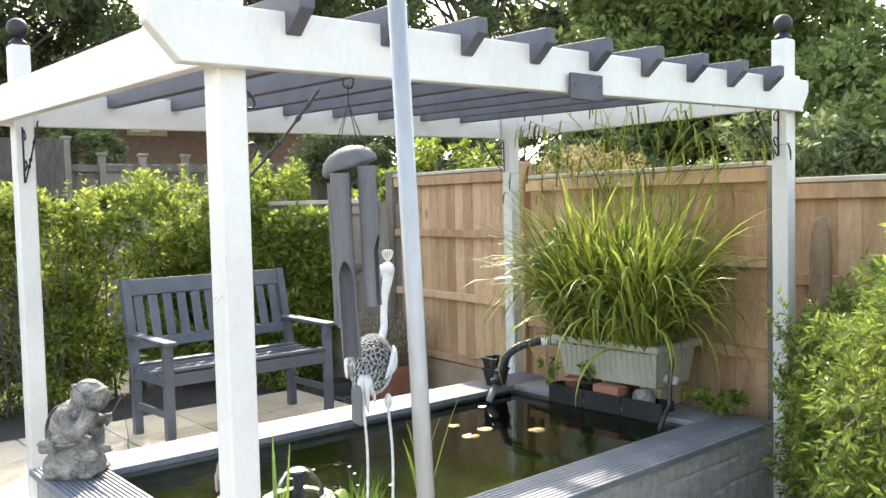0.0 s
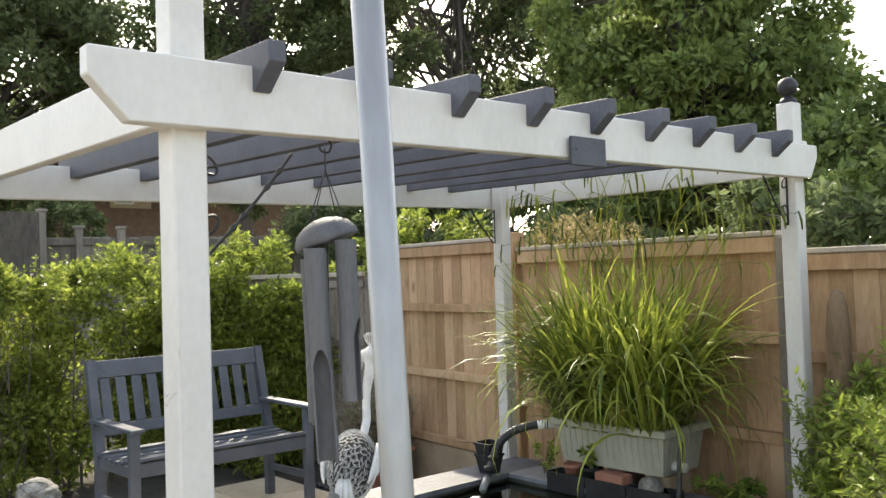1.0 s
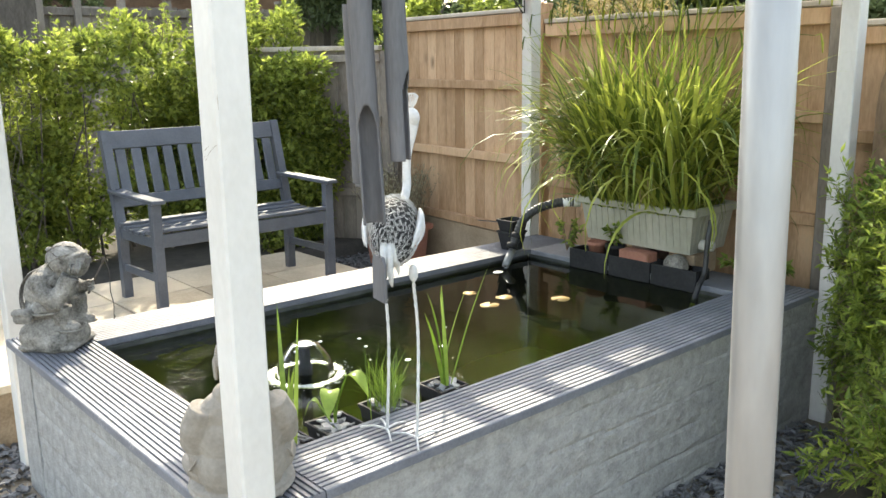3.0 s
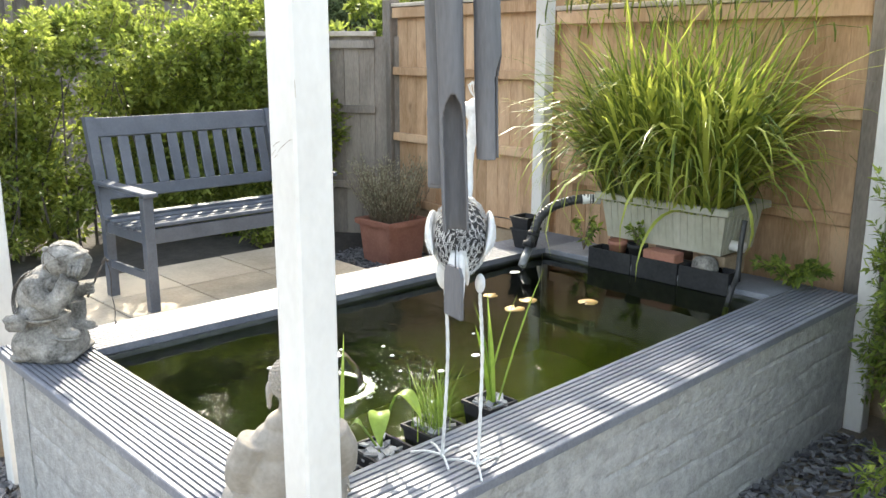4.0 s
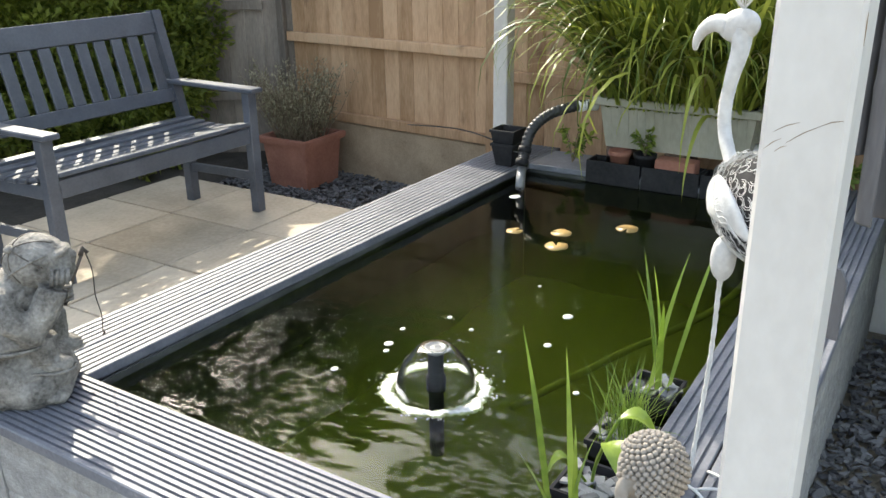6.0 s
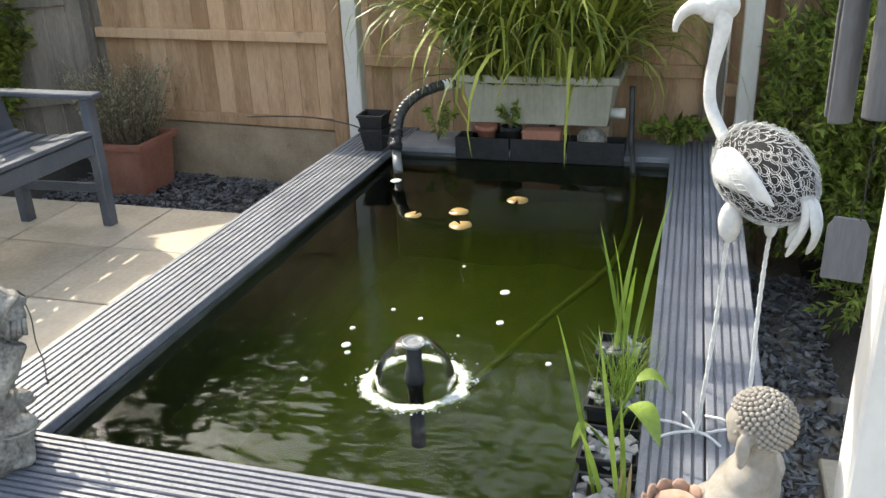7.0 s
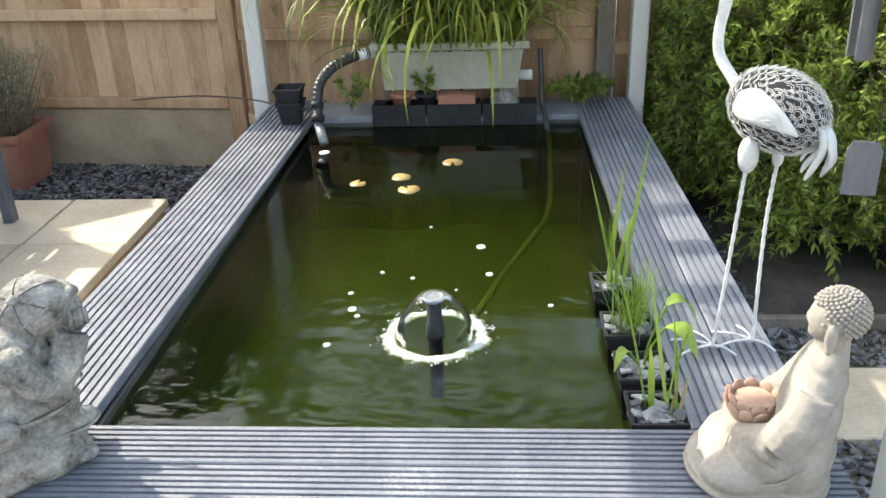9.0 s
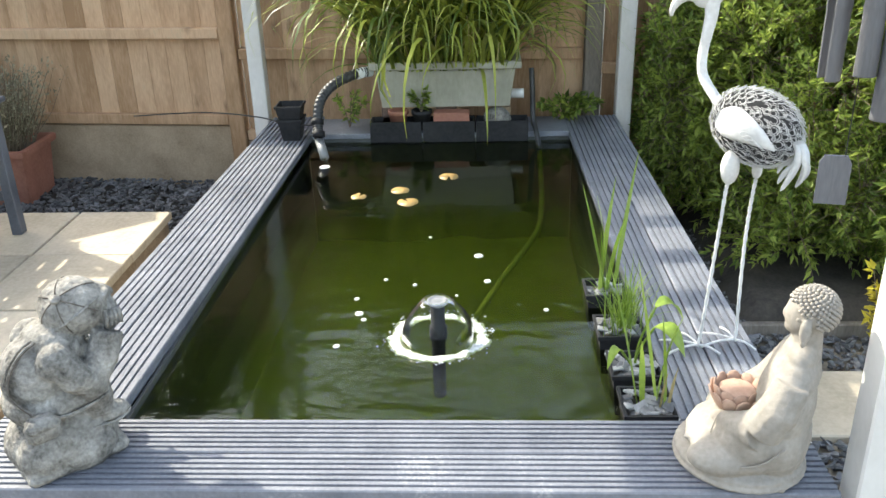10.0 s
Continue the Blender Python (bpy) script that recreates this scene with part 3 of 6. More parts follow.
tagged(water, "greenish pond water, rippled round the fountain", "water", kind="structure")

# ---------------------------------------------------------------- pergola
pergola = thing("pergola", (1.2, 0.67, GZ), "white painted timber pergola with dark grey rafters and ball finials", "pergola")


def yf(x):
    return -0.369 + 0.0212 * (x + 0.269)


def yb(x):
    return 1.767 - 0.043 * (x + 0.22)


def zf(x):
    return 0.020 + 0.0140 * (x + 0.41)


POSTS = [(-0.264, -0.370, 2.34), (2.753, -0.307, 2.40), (-0.210, 1.762, 2.395), (2.783, 1.629, 2.30)]
for x, y, top in POSTS:
    bm = bmesh.new()
    box(bm, (x - 0.041, y - 0.041, GZ - 0.02), (x + 0.041, y + 0.041, top), 0.005)
    p = part("post", bm, white_paint, pergola)
    bm = bmesh.new()
    lathe(bm, (x, y, top), [(0.041, 0.0), (0.041, 0.008), (0.034, 0.02), (0.020, 0.030), (0.018, 0.040)], 16)
    ball(bm, (x, y, top + 0.078), 0.046, u=20, v=14)
    part("finial", bm, iron, p, "dark grey turned ball finial", True)
    if y < -0.36:
        # scuffs in the paint
        xs = x - 0.0411
        marks = [((xs, -0.355, 1.382), (xs, -0.385, 1.402)), ((xs, -0.385, 1.402), (xs, -0.405, 1.409)), ((xs, -0.335, 1.374), (xs, -0.350, 1.386)), ((xs, -0.345, 1.372), (xs, -0.356, 1.379)), ((xs, -0.342, 1.392), (xs, -0.366, 1.404)), ((x - 0.036, y - 0.0411, 1.480), (x - 0.037, y - 0.0411, 1.510))]
        for A, B in marks:
            bm = bmesh.new()
            A, B = V3(A), V3(B)
            tube(bm, [A, A.lerp(B, 0.5) + V3((0, 0, 0.0015)), B], [0.0002, 0.00055, 0.0002], 5)
            part("scuff", bm, concrete, p, "dark scratch in the white paint")


def beam_x(name, yline, x0, x1, off, z0, zslope, thick=0.045, h=0.152):
    b = bmesh.new()
    prism(b, [(x0 + 0.085, z0), (x1 - 0.07, z0), (x1, z0 + 0.095), (x1, z0 + h), (x0, z0 + h), (x0, z0 + 0.092)], 1, -thick, 0.0)
    for v in b.verts:
        v.co.y += yline(v.co.x) + off
        v.co.z += zslope * (v.co.x - x0)
    bmesh.ops.bevel(b, geom=b.edges[:], offset=0.003, segments=1, affect='EDGES')
    return part(name, b, white_paint, pergola)


front = beam_x("front_beam", yf, -0.505, 2.845, -0.0425, 1.989, 0.0168)
back = beam_x("back_beam", yb, -0.46, 2.95, 0.0875, 2.036, 0.0095)


def beam_y(x, y0, y1, za, zb, h=0.15, thick=0.04):
    b = bmesh.new()
    box(b, (x, y0, 0), (x + thick, y1, h), 0.003)
    for v in b.verts:
        v.co.z += za + (zb - za) * (v.co.y - y0) / (y1 - y0)
    return part("side_beam", b, white_paint, pergola)


beam_y(-0.351, -0.395, 1.84, 1.993, 2.035)
beam_y(2.806, -0.345, 1.74, 2.075, 2.065)
for i in range(9):
    x = -0.128 + 0.3155 * i
    za, zb = 2.066 + zf(x) * 0.82, 2.140 + 0.008 * x
    bm = bmesh.new()
    y0, y1 = yf(x) - 0.165, yb(x) + 0.20
    prism(bm, [(y0 + 0.070, 0.0), (y1 - 0.070, 0.0), (y1, 0.058), (y1, 0.108), (y0, 0.108), (y0, 0.060)], 0, x, x + 0.045)
    for v in bm.verts:
        v.co.z += za + (zb - za) * (v.co.y - y0) / (y1 - y0) + rng.uniform(-0.0005, 0.0005)
    bmesh.ops.bevel(bm, geom=bm.edges[:], offset=0.002, segments=1, affect='EDGES')
    part("rafter", bm, grey_stain, pergola, "dark grey stained rafter with angled ends")
bm = bmesh.new()
x = 1.005
box(bm, (x, yf(x) - 0.112, 1.988), (x + 0.175, yf(x) - 0.098, 2.082), 0.003)
for dx in (0.02, 0.155):
    ball(bm, (x + dx, yf(x) - 0.113, 2.04), (0.004, 0.003, 0.004), u=8, v=6)
part("plaque", bm, grey_stain, pergola, "square dark grey wooden plaque")


def scroll_bracket(px, py, dx, dy, zt, s=0.26):
    """Wrought bracket: wall bar down the post, twisted brace, scrolls."""
    b = bmesh.new()
    d = V3((dx, dy, 0))
    o = V3((px, py, zt)) + d * 0.004
    tube(b, [o + V3((0, 0, -0.01)), o + V3((0, 0, -s))], 0.005, 6)
    A, B = o + d * 0.012 + V3((0, 0, -s * 1.0)), o + d * s * 0.95 + V3((0, 0, -0.004))
    n = 40
    pts = [A.lerp(B, k / n) + V3((0, 0, -0.010 * math.sin(math.pi * k / n))) for k in range(n + 1)]
    rad = [0.0036 + 0.0050 * sum(math.exp(-((k / n - q) / 0.022) ** 2) for q in (0.30, 0.42, 0.70, 0.84)) + (0.0007 if k % 2 else 0) for k in range(n + 1)]
    tube(b, pts, rad, 7)
    for z, sg in ((-0.045, 1), (-s * 0.72, -1)):
        hook = [o + d * (0.004 + 0.040 * math.sin(k * 0.32)) + V3((0, 0, z + sg * 0.024 * math.cos(k * 0.42))) for k in range(11)]
        tube(b, hook, 0.0038, 6)
    return part("bracket", b, iron, pergola, "black wrought iron scroll bracket", True)


scroll_bracket(-0.228, -0.369, 1, 0, 1.968)
scroll_bracket(2.711, -0.305, -1, 0, 2.07, 0.24)
scroll_bracket(-0.22, 1.726, 0, -1, 2.035)
scroll_bracket(2.734, 1.638, -1, 0, 2.06, 0.22)

# ---------------------------------------------------------------- fence along the back


def fx(y):
    return 2.985 + 0.083 * (y + 0.12)


FANG = math.atan(0.083)


fence = thing("garden_fence", (3.2, 0.9, GZ), "brown close-boarded timber fence on concrete gravel boards", "fence")


def fence_panel(y0, y1, top, rails, gravel, wood):
    """Close-boarded stretch, rails on the garden side; runs along y on the fence line."""
    mid = (y0 + y1) / 2
    M = Matrix.Translation((fx(mid), mid, 0)) @ Matrix.Rotation(-FANG, 4, 'Z')
    L = (y1 - y0) / math.cos(FANG)
    bw = 0.118
    n = int(round((L - 0.02) / bw))
    bw = (L - 0.02) / n
    for i in range(n):
        b = bmesh.new()
        a = -L / 2 + 0.01 + bw * i
        z1 = top - 0.03 + rng.uniform(-0.002, 0.002)
        prism(b, [(0.012, a - 0.012), (0.026, a - 0.012), (0.022, a + bw), (0.016, a + bw)], 2, gravel, z1)
        bmesh.ops.transform(b, matrix=M, verts=b.verts[:])
        part("board", b, wood, fence)
    for z, q in [(z, 0.03) for z in rails] + [(top - 0.071, 0.039)]:
        b = bmesh.new()
        box(b, (-0.034, -L / 2 + 0.005, z - q), (0.010, L / 2 - 0.005, z + q), 0.004, M)
        part("rail", b, wood, fence)
    b = bmesh.new()
    box(b, (-0.040, -L / 2 - 0.0, top - 0.028), (0.045, L / 2, top), 0.004, M)
    part("cap", b, cap_wood, fence, "weathered pale timber capping")
    b = bmesh.new()
    box(b, (-0.012, -L / 2 - 0.02, GZ - 0.02), (0.030, L / 2 + 0.02, gravel - 0.006), 0.006, M)
    part("gravel_board", b, concrete, fence, "stained concrete gravel board")


fence_panel(1.92, 3.56, 1.905, (0.395, 0.895, 1.40), 0.36, fence_wood)
fence_panel(-0.117, 1.822, 1.822, (0.305, 0.78, 1.28), 0.265, fence_wood)
fence_panel(-2.037, -0.213, 1.725, (0.25, 0.70, 1.2), 0.20, fence_wood)
fence_panel(-3.9, -2.12, 1.70, (0.25, 0.70, 1.2), 0.20, fence_wood)
for y, top in ((3.61, 1.935), (1.871, 1.925), (-0.165, 1.79), (-2.085, 1.72)):
    bm = bmesh.new()
    box(bm, (fx(y) - 0.055, y - 0.046, GZ - 0.02), (fx(y) + 0.05, y + 0.046, top), 0.006)
    part("post", bm, old_wood if y > 3 or y < 0 else fence_wood, fence, "square timber fence post")
# side fence running off behind the hedge
SM = Matrix.Translation((3.22, 3.67, 0)) @ Matrix.Rotation(radians(127), 4, 'Z')
side = thing("side_fence", (3.0, 4.3, 0), "dark weathered timber fence half hidden by the hedge", "fence")
for i in range(-2, 16):
    bm = bmesh.new()
    box(bm, (0.04 + i * 0.122, 0.0, 0.0), (0.04 + i * 0.122 + 0.119, 0.016, 1.66), 0.002, SM)
    part("board", bm, old_wood, side)
for z in (0.5, 1.1, 1.60):
    bm = bmesh.new()
    box(bm, (0.03, 0.017, z - 0.03), (2.0, 0.05, z + 0.03), 0.004, SM)
    part("rail", bm, old_wood, side)
bm = bmesh.new()
box(bm, (0.03, -0.03, 1.662), (2.0, 0.06, 1.70), 0.004, SM)
part("cap", bm, cap_wood, side, "pale weathered capping")

# ---------------------------------------------------------------- garden bench
def bench():
    t = thing("garden_bench", (1.37, 3.05, PZ), "slate-grey painted wooden two-seat garden bench with slatted back", "bench")
    x0, x1 = 0.715, 1.985
    yfr, ybk = 2.665, 3.22
    for x in (x0 + 0.03, x1 - 0.03):
        b = bmesh.new()
        box(b, (x - 0.030, yfr, PZ), (x + 0.030, yfr + 0.055, PZ + 0.635), 0.004)
        part("leg", b, bench_grey, t)
        b = bmesh.new()
        vs = prism(b, [(ybk, PZ), (ybk + 0.055, PZ), (ybk + 0.055, PZ + 0.44), (ybk + 0.215, PZ + 1.02), (ybk + 0.160, PZ + 1.025), (ybk, PZ + 0.44)], 0, x - 0.028, x + 0.028)
        part("leg", b, bench_grey, t)
        b = bmesh.new()
        box(b, (x - 0.012, yfr + 0.05, PZ + 0.17), (x + 0.012, ybk + 0.005, PZ + 0.215), 0.003)
        part("stretcher", b, bench_grey, t)
        b = bmesh.new()
        box(b, (x - 0.014, yfr + 0.05, PZ + 0.375), (x + 0.014, ybk + 0.005, PZ + 0.435), 0.003)
        part("side_rail", b, bench_grey, t)
        b = bmesh.new()
        prism(b, [(yfr - 0.045, PZ + 0.636), (yfr - 0.045, PZ + 0.660), (ybk + 0.10, PZ + 0.672), (ybk + 0.10, PZ + 0.648)], 0, x - 0.042, x + 0.042)
        bmesh.ops.bevel(b, geom=b.edges[:], offset=0.005, segments=1, affect='EDGES')
        part("armrest", b, bench_grey, t)
    b = bmesh.new()
    box(b, (x0 + 0.06, yfr + 0.012, PZ + 0.375), (x1 - 0.06, yfr + 0.040, PZ + 0.455), 0.003)
    part("front_rail", b, bench_grey, t)
    n = 7
    for i in range(n):
        u = i / (n - 1)
        y = yfr + 0.0 + u * (ybk - yfr - 0.035)
        z = PZ + 0.475 - 0.03 * math.sin(u * math.pi) - 0.012 * u
        b = bmesh.new()
        box(b, (x0 + 0.005 if 0 < i else x0 + 0.062, -0.031, -0.010), (x1 - 0.005 if 0 < i else x1 - 0.062, 0.031, 0.010), 0.004, Matrix.Translation((0, y + 0.03, z)) @ Matrix.Rotation(0.16 * (u - 0.5) - 0.02, 4, 'X'))
        part("seat_slat", b, bench_grey, t)

    def on_back(z):
        return ybk + 0.0275 + 0.16 * (z - 0.44) / 0.58
    lean = math.atan(0.16 / 0.58)

    def back_bar(name, z0, z1, xa, xb, th):
        b = bmesh.new()
        zc = (z0 + z1) / 2
        box(b, (xa, -th, -(z1 - z0) / 2), (xb, th, (z1 - z0) / 2), 0.003, Matrix.Translation((0, on_back(zc), PZ + zc)) @ Matrix.Rotation(-lean, 4, 'X'))
        return part(name, b, bench_grey, t)
    back_bar("top_rail", 0.905, 1.015, x0 + 0.058, x1 - 0.058, 0.015)
    back_bar("bottom_rail", 0.555, 0.625, x0 + 0.058, x1 - 0.058, 0.015)
    n = 11
    span = (x1 - x0 - 0.116)
    pitch = span / n
    for i in range(n):
        xc = x0 + 0.058 + pitch * (i + 0.5)
        back_bar("back_slat", 0.62, 0.91, xc - pitch * 0.31, xc + pitch * 0.31, 0.009)
    # true depth and width, the bench standing slightly askew on the slabs
    for ob in t.children:
        ob.data.transform(Matrix(((0.955, -0.0468, 0, -0.006), (0, 0.84, 0, -0.111), (0, 0, 0.99, 0), (0, 0, 0, 1))))
    return t


bench()

# ---------------------------------------------------------------- planter with pendulous sedge


def planter():
    t = thing("trough_planter", (2.58, 0.61, 0.62), "stone-coloured ribbed plastic trough planter, weathered, on bricks behind the pond", "planter")
    x0, x1, y0, y1, z0, z1 = 2.48, 2.86, 0.262, 0.975, 0.612, 0.842
    b = bmesh.new()
    k = 0.035
    outer, inner = [], []
    for z, s in ((z0, k), (z1 - 0.03, 0.008)):
        outer.append([b.verts.new((x, y, z)) for x, y in ((x0 + s, y0 + s), (x1 - s, y0 + s), (x1 - s, y1 - s), (x0 + s, y1 - s))])
    for i in range(4):
        j = (i + 1) % 4
        b.faces.new((outer[0][i], outer[0][j], outer[1][j], outer[1][i]))
    b.faces.new(outer[0][::-1])
    part("body", b, planter_mat, t)
    # upright ribs
    for i in range(16):
        y = y0 + 0.055 + (y1 - y0 - 0.11) * i / 15
        b = bmesh.new()
        prism(b, [(x0 + k - 0.003, z0 + 0.012), (x0 + k + 0.01, z0 + 0.012), (x0 + 0.02, z1 - 0.04), (x0 + 0.008 - 0.003, z1 - 0.04)], 1, y - 0.010, y + 0.010)
        part("rib", b, planter_mat, t)
    for i in range(8):
        x = x0 + 0.06 + (x1 - x0 - 0.12) * i / 7
        b = bmesh.new()
        prism(b, [(y0 + k - 0.003, z0 + 0.012), (y0 + k + 0.01, z0 + 0.012), (y0 + 0.02, z1 - 0.04), (y0 + 0.005, z1 - 0.04)], 0, x - 0.010, x + 0.010)
        part("rib", b, planter_mat, t)
    b = bmesh.new()
    r = 0.022
    for lo, hi in (((x0 - r, y0 - r), (x0 + 0.02, y1 + r)), ((x1 - 0.02, y0 - r), (x1 + r, y1 + r)), ((x0 + 0.0205, y0 - r), (x1 - 0.0205, y0 + 0.02)), ((x0 + 0.0205, y1 - 0.02), (x1 - 0.0205, y1 + r))):
        box(b, (*lo, z1 - 0.032), (*hi, z1 + 0.004), 0.005)
    part("rim", b, planter_mat, t, "rolled rim")
    b = bmesh.new()
    box(b, (x0 + 0.021, y0 + 0.021, z1 - 0.06), (x1 - 0.021, y1 - 0.021, z1 - 0.015))
    part("compost", b, soil, t, "dark compost")
    b = bmesh.new()
    tube(b, [(2.60, 0.30, 0.656), (2.60, 0.245, 0.655), (2.60, 0.222, 0.655)], 0.025, 14)
    part("overflow_pipe", b, white_plastic, t, "short white waste pipe stub", True)
    b = bmesh.new()
    tube(b, [(2.50, 0.99, 0.80), (2.46, 1.02, 0.805), (2.43, 1.05, 0.80)], 0.026, 12)
    part("inlet_pipe", b, white_plastic, t, "short white inlet pipe stub", True)
    return t


planter()
for y in (0.34, 0.62, 0.90):
    bm = bmesh.new()
    box(bm, (2.545, y - 0.05, H - 0.002), (2.75, y + 0.05, 0.605), 0.006)
    solo("brick_support", bm, brick_mat if y != 0.34 else concrete, (2.6, y, H), "rough brick propping up the planter", "brick", "bricks under the planter")


def sedge(n, c, spread, zr, ln, wd, lean_s, droop_s, seed, mat, name, bend=1.05):
    r = np.random.default_rng(seed)
    R = np.stack([c[0] + r.uniform(-spread[0], spread[0], n), c[1] + r.uniform(-spread[1], spread[1], n), np.full(n, zr)], 1)
    out = R[:, :2] - np.array(c[:2])
    az = np.arctan2(out[:, 1] / spread[1], out[:, 0] / spread[0]) + r.normal(0, 1.0, n)
    lean = np.abs(r.normal(0.14, lean_s, n)) + 0.12 * np.hypot(out[:, 0] / spread[0], out[:, 1] / spread[1])
    length = r.uniform(*ln, n)
    width = r.uniform(*wd, n)
    droop = np.abs(r.normal(bend, droop_s, n)) * (length / ln[1]) ** 1.3
    v, f = blade_mesh(R, az, lean, length, width, droop, 9, 2.0)
    v[:, :2] = np.array(c[:2]) + (v[:, :2] - np.array(c[:2])) * np.array([0.95, 0.95])
    v[:, 2] = np.maximum(v[:, 2], 0.50)
    v[:, 0] = np.minimum(v[:, 0], fx(v[:, 1]) - 0.05)
    return raw(name, v, f, mat, True)


sedge_t = thing("sedge_plant", (2.66, 0.62, 0.83), "large lush clump of arching green sedge growing in the trough planter", "plant")
child(sedge(620, (2.64, 0.64), (0.17, 0.34), 0.80, (0.62, 1.16), (0.015, 0.028), 0.21, 0.7, 21, grass_leaf, "foliage", 1.4), sedge_t)
child(sedge(330, (2.62, 0.66), (0.16, 0.33), 0.80, (0.60, 1.12), (0.014, 0.028), 0.29, 0.9, 26, grass_leaf, "foliage", 2.3), sedge_t)
child(sedge(330, (2.58, 0.63), (0.14, 0.34), 0.82, (0.40, 0.82), (0.012, 0.024), 0.38, 0.8, 22, grass_leaf, "foliage", 2.7), sedge_t)
child(sedge(34, (2.54, 0.62), (0.10, 0.32), 0.82, (0.45, 0.85), (0.020, 0.032), 0.25, 0.5, 27, grass_leaf, "foliage", 2.4), sedge_t)
child(sedge(160, (2.60, 0.60), (0.15, 0.34), 0.82, (0.3, 0.7), (0.005, 0.010), 0.40, 0.8, 23, dry_leaf, "dead_leaves", 2.0), sedge_t, "straw-coloured dead blades")
bm = bmesh.new()
r = np.random.default_rng(31)
for i in range(50):
    a = r.uniform(-2.9, 2.9)
    y0 = 0.62 + r.uniform(-0.33, 0.33)
    x0 = 2.66 + r.uniform(-0.12, 0.12)
    out = r.uniform(0.15, 0.85)
    dy = r.choice([-1, 1], p=[0.62, 0.38]) * out
    top = r.uniform(0.85, 1.48)
    pts = []
    for k in range(9):
        u = k / 8
        pts.append((x0 + 0.12 * math.cos(a) * u, y0 + dy * u ** 1.6, 0.82 + top * math.sin(u * math.pi * 0.56) / math.sin(math.pi * 0.5)))
    tube(bm, pts, [0.0029 - 0.0012 * k / 8 for k in range(9)], 4, False)
    e = V3(pts[-1])
    for j in range(r.integers(2, 4)):
        s = V3(pts[-1 - j])
        hang = r.uniform(0.07, 0.13)
        tip = s + V3((0.01 * math.cos(a), 0.02 * np.sign(dy), 0.008))
        tube(bm, [s, tip, tip + V3((0, 0.012 * np.sign(dy), -hang * 0.5)), tip + V3((0, 0.014 * np.sign(dy), -hang))], [0.002, 0.004, 0.0058, 0.003], 5)
tagged(part("flower_stalk", bm, grass_leaf, sedge_t, "tall thin stalks with drooping yellow-green catkins", True), kind="stuff")

# ---------------------------------------------------------------- pump hose, trough of pots


def catmull(pts, n=8):
    pts = [V3(p) for p in pts]
    P = [pts[0]] + pts + [pts[-1]]
    out = []
    for i in range(1, len(P) - 2):
        for k in range(n):
            t = k / n
            a, b, c, d = P[i - 1:i + 3]
            out.append(0.5 * ((2 * b) + (c - a) * t + (2 * a - 5 * b + 4 * c - d) * t * t + (3 * b - a - 3 * c + d) * t ** 3))
    return out + [pts[-1]]


hose = thing("pump_hose", (2.3, 1.2, H), "black corrugated pond pump hose arching from the planter to the water", "hose")
line = catmull([(2.47, 1.005, 0.805), (2.42, 1.07, 0.80), (2.35, 1.16, 0.765), (2.29, 1.215, 0.70), (2.24, 1.225, 0.60), (2.20, 1.215, 0.555)], 22)
bm = bmesh.new()
tube(bm, line, [0.0260 if (i // 2) % 2 else 0.0232 for i in range(len(line))], 12)
part("corrugated_hose", bm, hose_black, hose, "", True)
bm = bmesh.new()
tube(bm, [(2.205, 1.217, 0.540), (2.15, 1.195, 0.505), (2.115, 1.18, 0.475)], 0.021, 14)
part("outlet_pipe", bm, grey_plastic, hose, "smooth grey outlet pipe", True)
for z, c in ((0.0, (2.247, 1.226, 0.615)), (1, (2.20, 1.216, 0.568))):
    bm = bmesh.new()
    tube(bm, [V3(c) + V3((0.006, 0, 0.012)), V3(c) - V3((0.006, 0, 0.012))], 0.030, 14)
    part("hose_clip", bm, black_plastic, hose, "", True)
bm = bmesh.new()
tube(bm, catmull([(2.112, 1.178, 0.47), (2.10, 1.17, 0.46), (2.098, 1.168, WZ)], 4), [0.006] * 9, 8)
part("trickle", bm, water_film, hose, "thin trickle of falling water", True)
# cable tied at the hose and running to the fence
bm = bmesh.new()
tube(bm, catmull([(2.24, 1.24, 0.60), (2.42, 1.42, 0.56), (2.62, 1.62, 0.545), (2.9, 2.0, 0.50), (3.15, 2.5, 0.42)], 6), 0.004, 5)
solo("pump_cable", bm, hose_black, (2.62, 1.62, 0.5), "thin black pump cable trailing over the coping", "cable", smooth=True)
pipe = thing("supply_pipe", (2.5, 0.18, H), "thin black pipe running down the planter into the water", "pipe")
bm = bmesh.new()
tube(bm, catmull([(2.52, 0.19, 0.80), (2.49, 0.185, 0.70), (2.47, 0.18, 0.56), (2.40, 0.165, 0.50), (2.34, 0.155, 0.43)], 8), 0.013, 8)
part("upper_pipe", bm, hose_black, pipe, "", True)
# submerged length: painted olive in place of the murk that veils it
bm = bmesh.new()
tube(bm, catmull([(2.34, 0.155, 0.43), (2.28, 0.15, 0.33), (2.1, 0.155, 0.25), (1.75, 0.20, 0.238), (1.3, 0.36, 0.233), (0.80, 0.52, 0.23)], 8), 0.013, 8)
part("sunken_pipe", bm, murk_haze, pipe, "pipe under water, coloured olive like the murk above it", True)


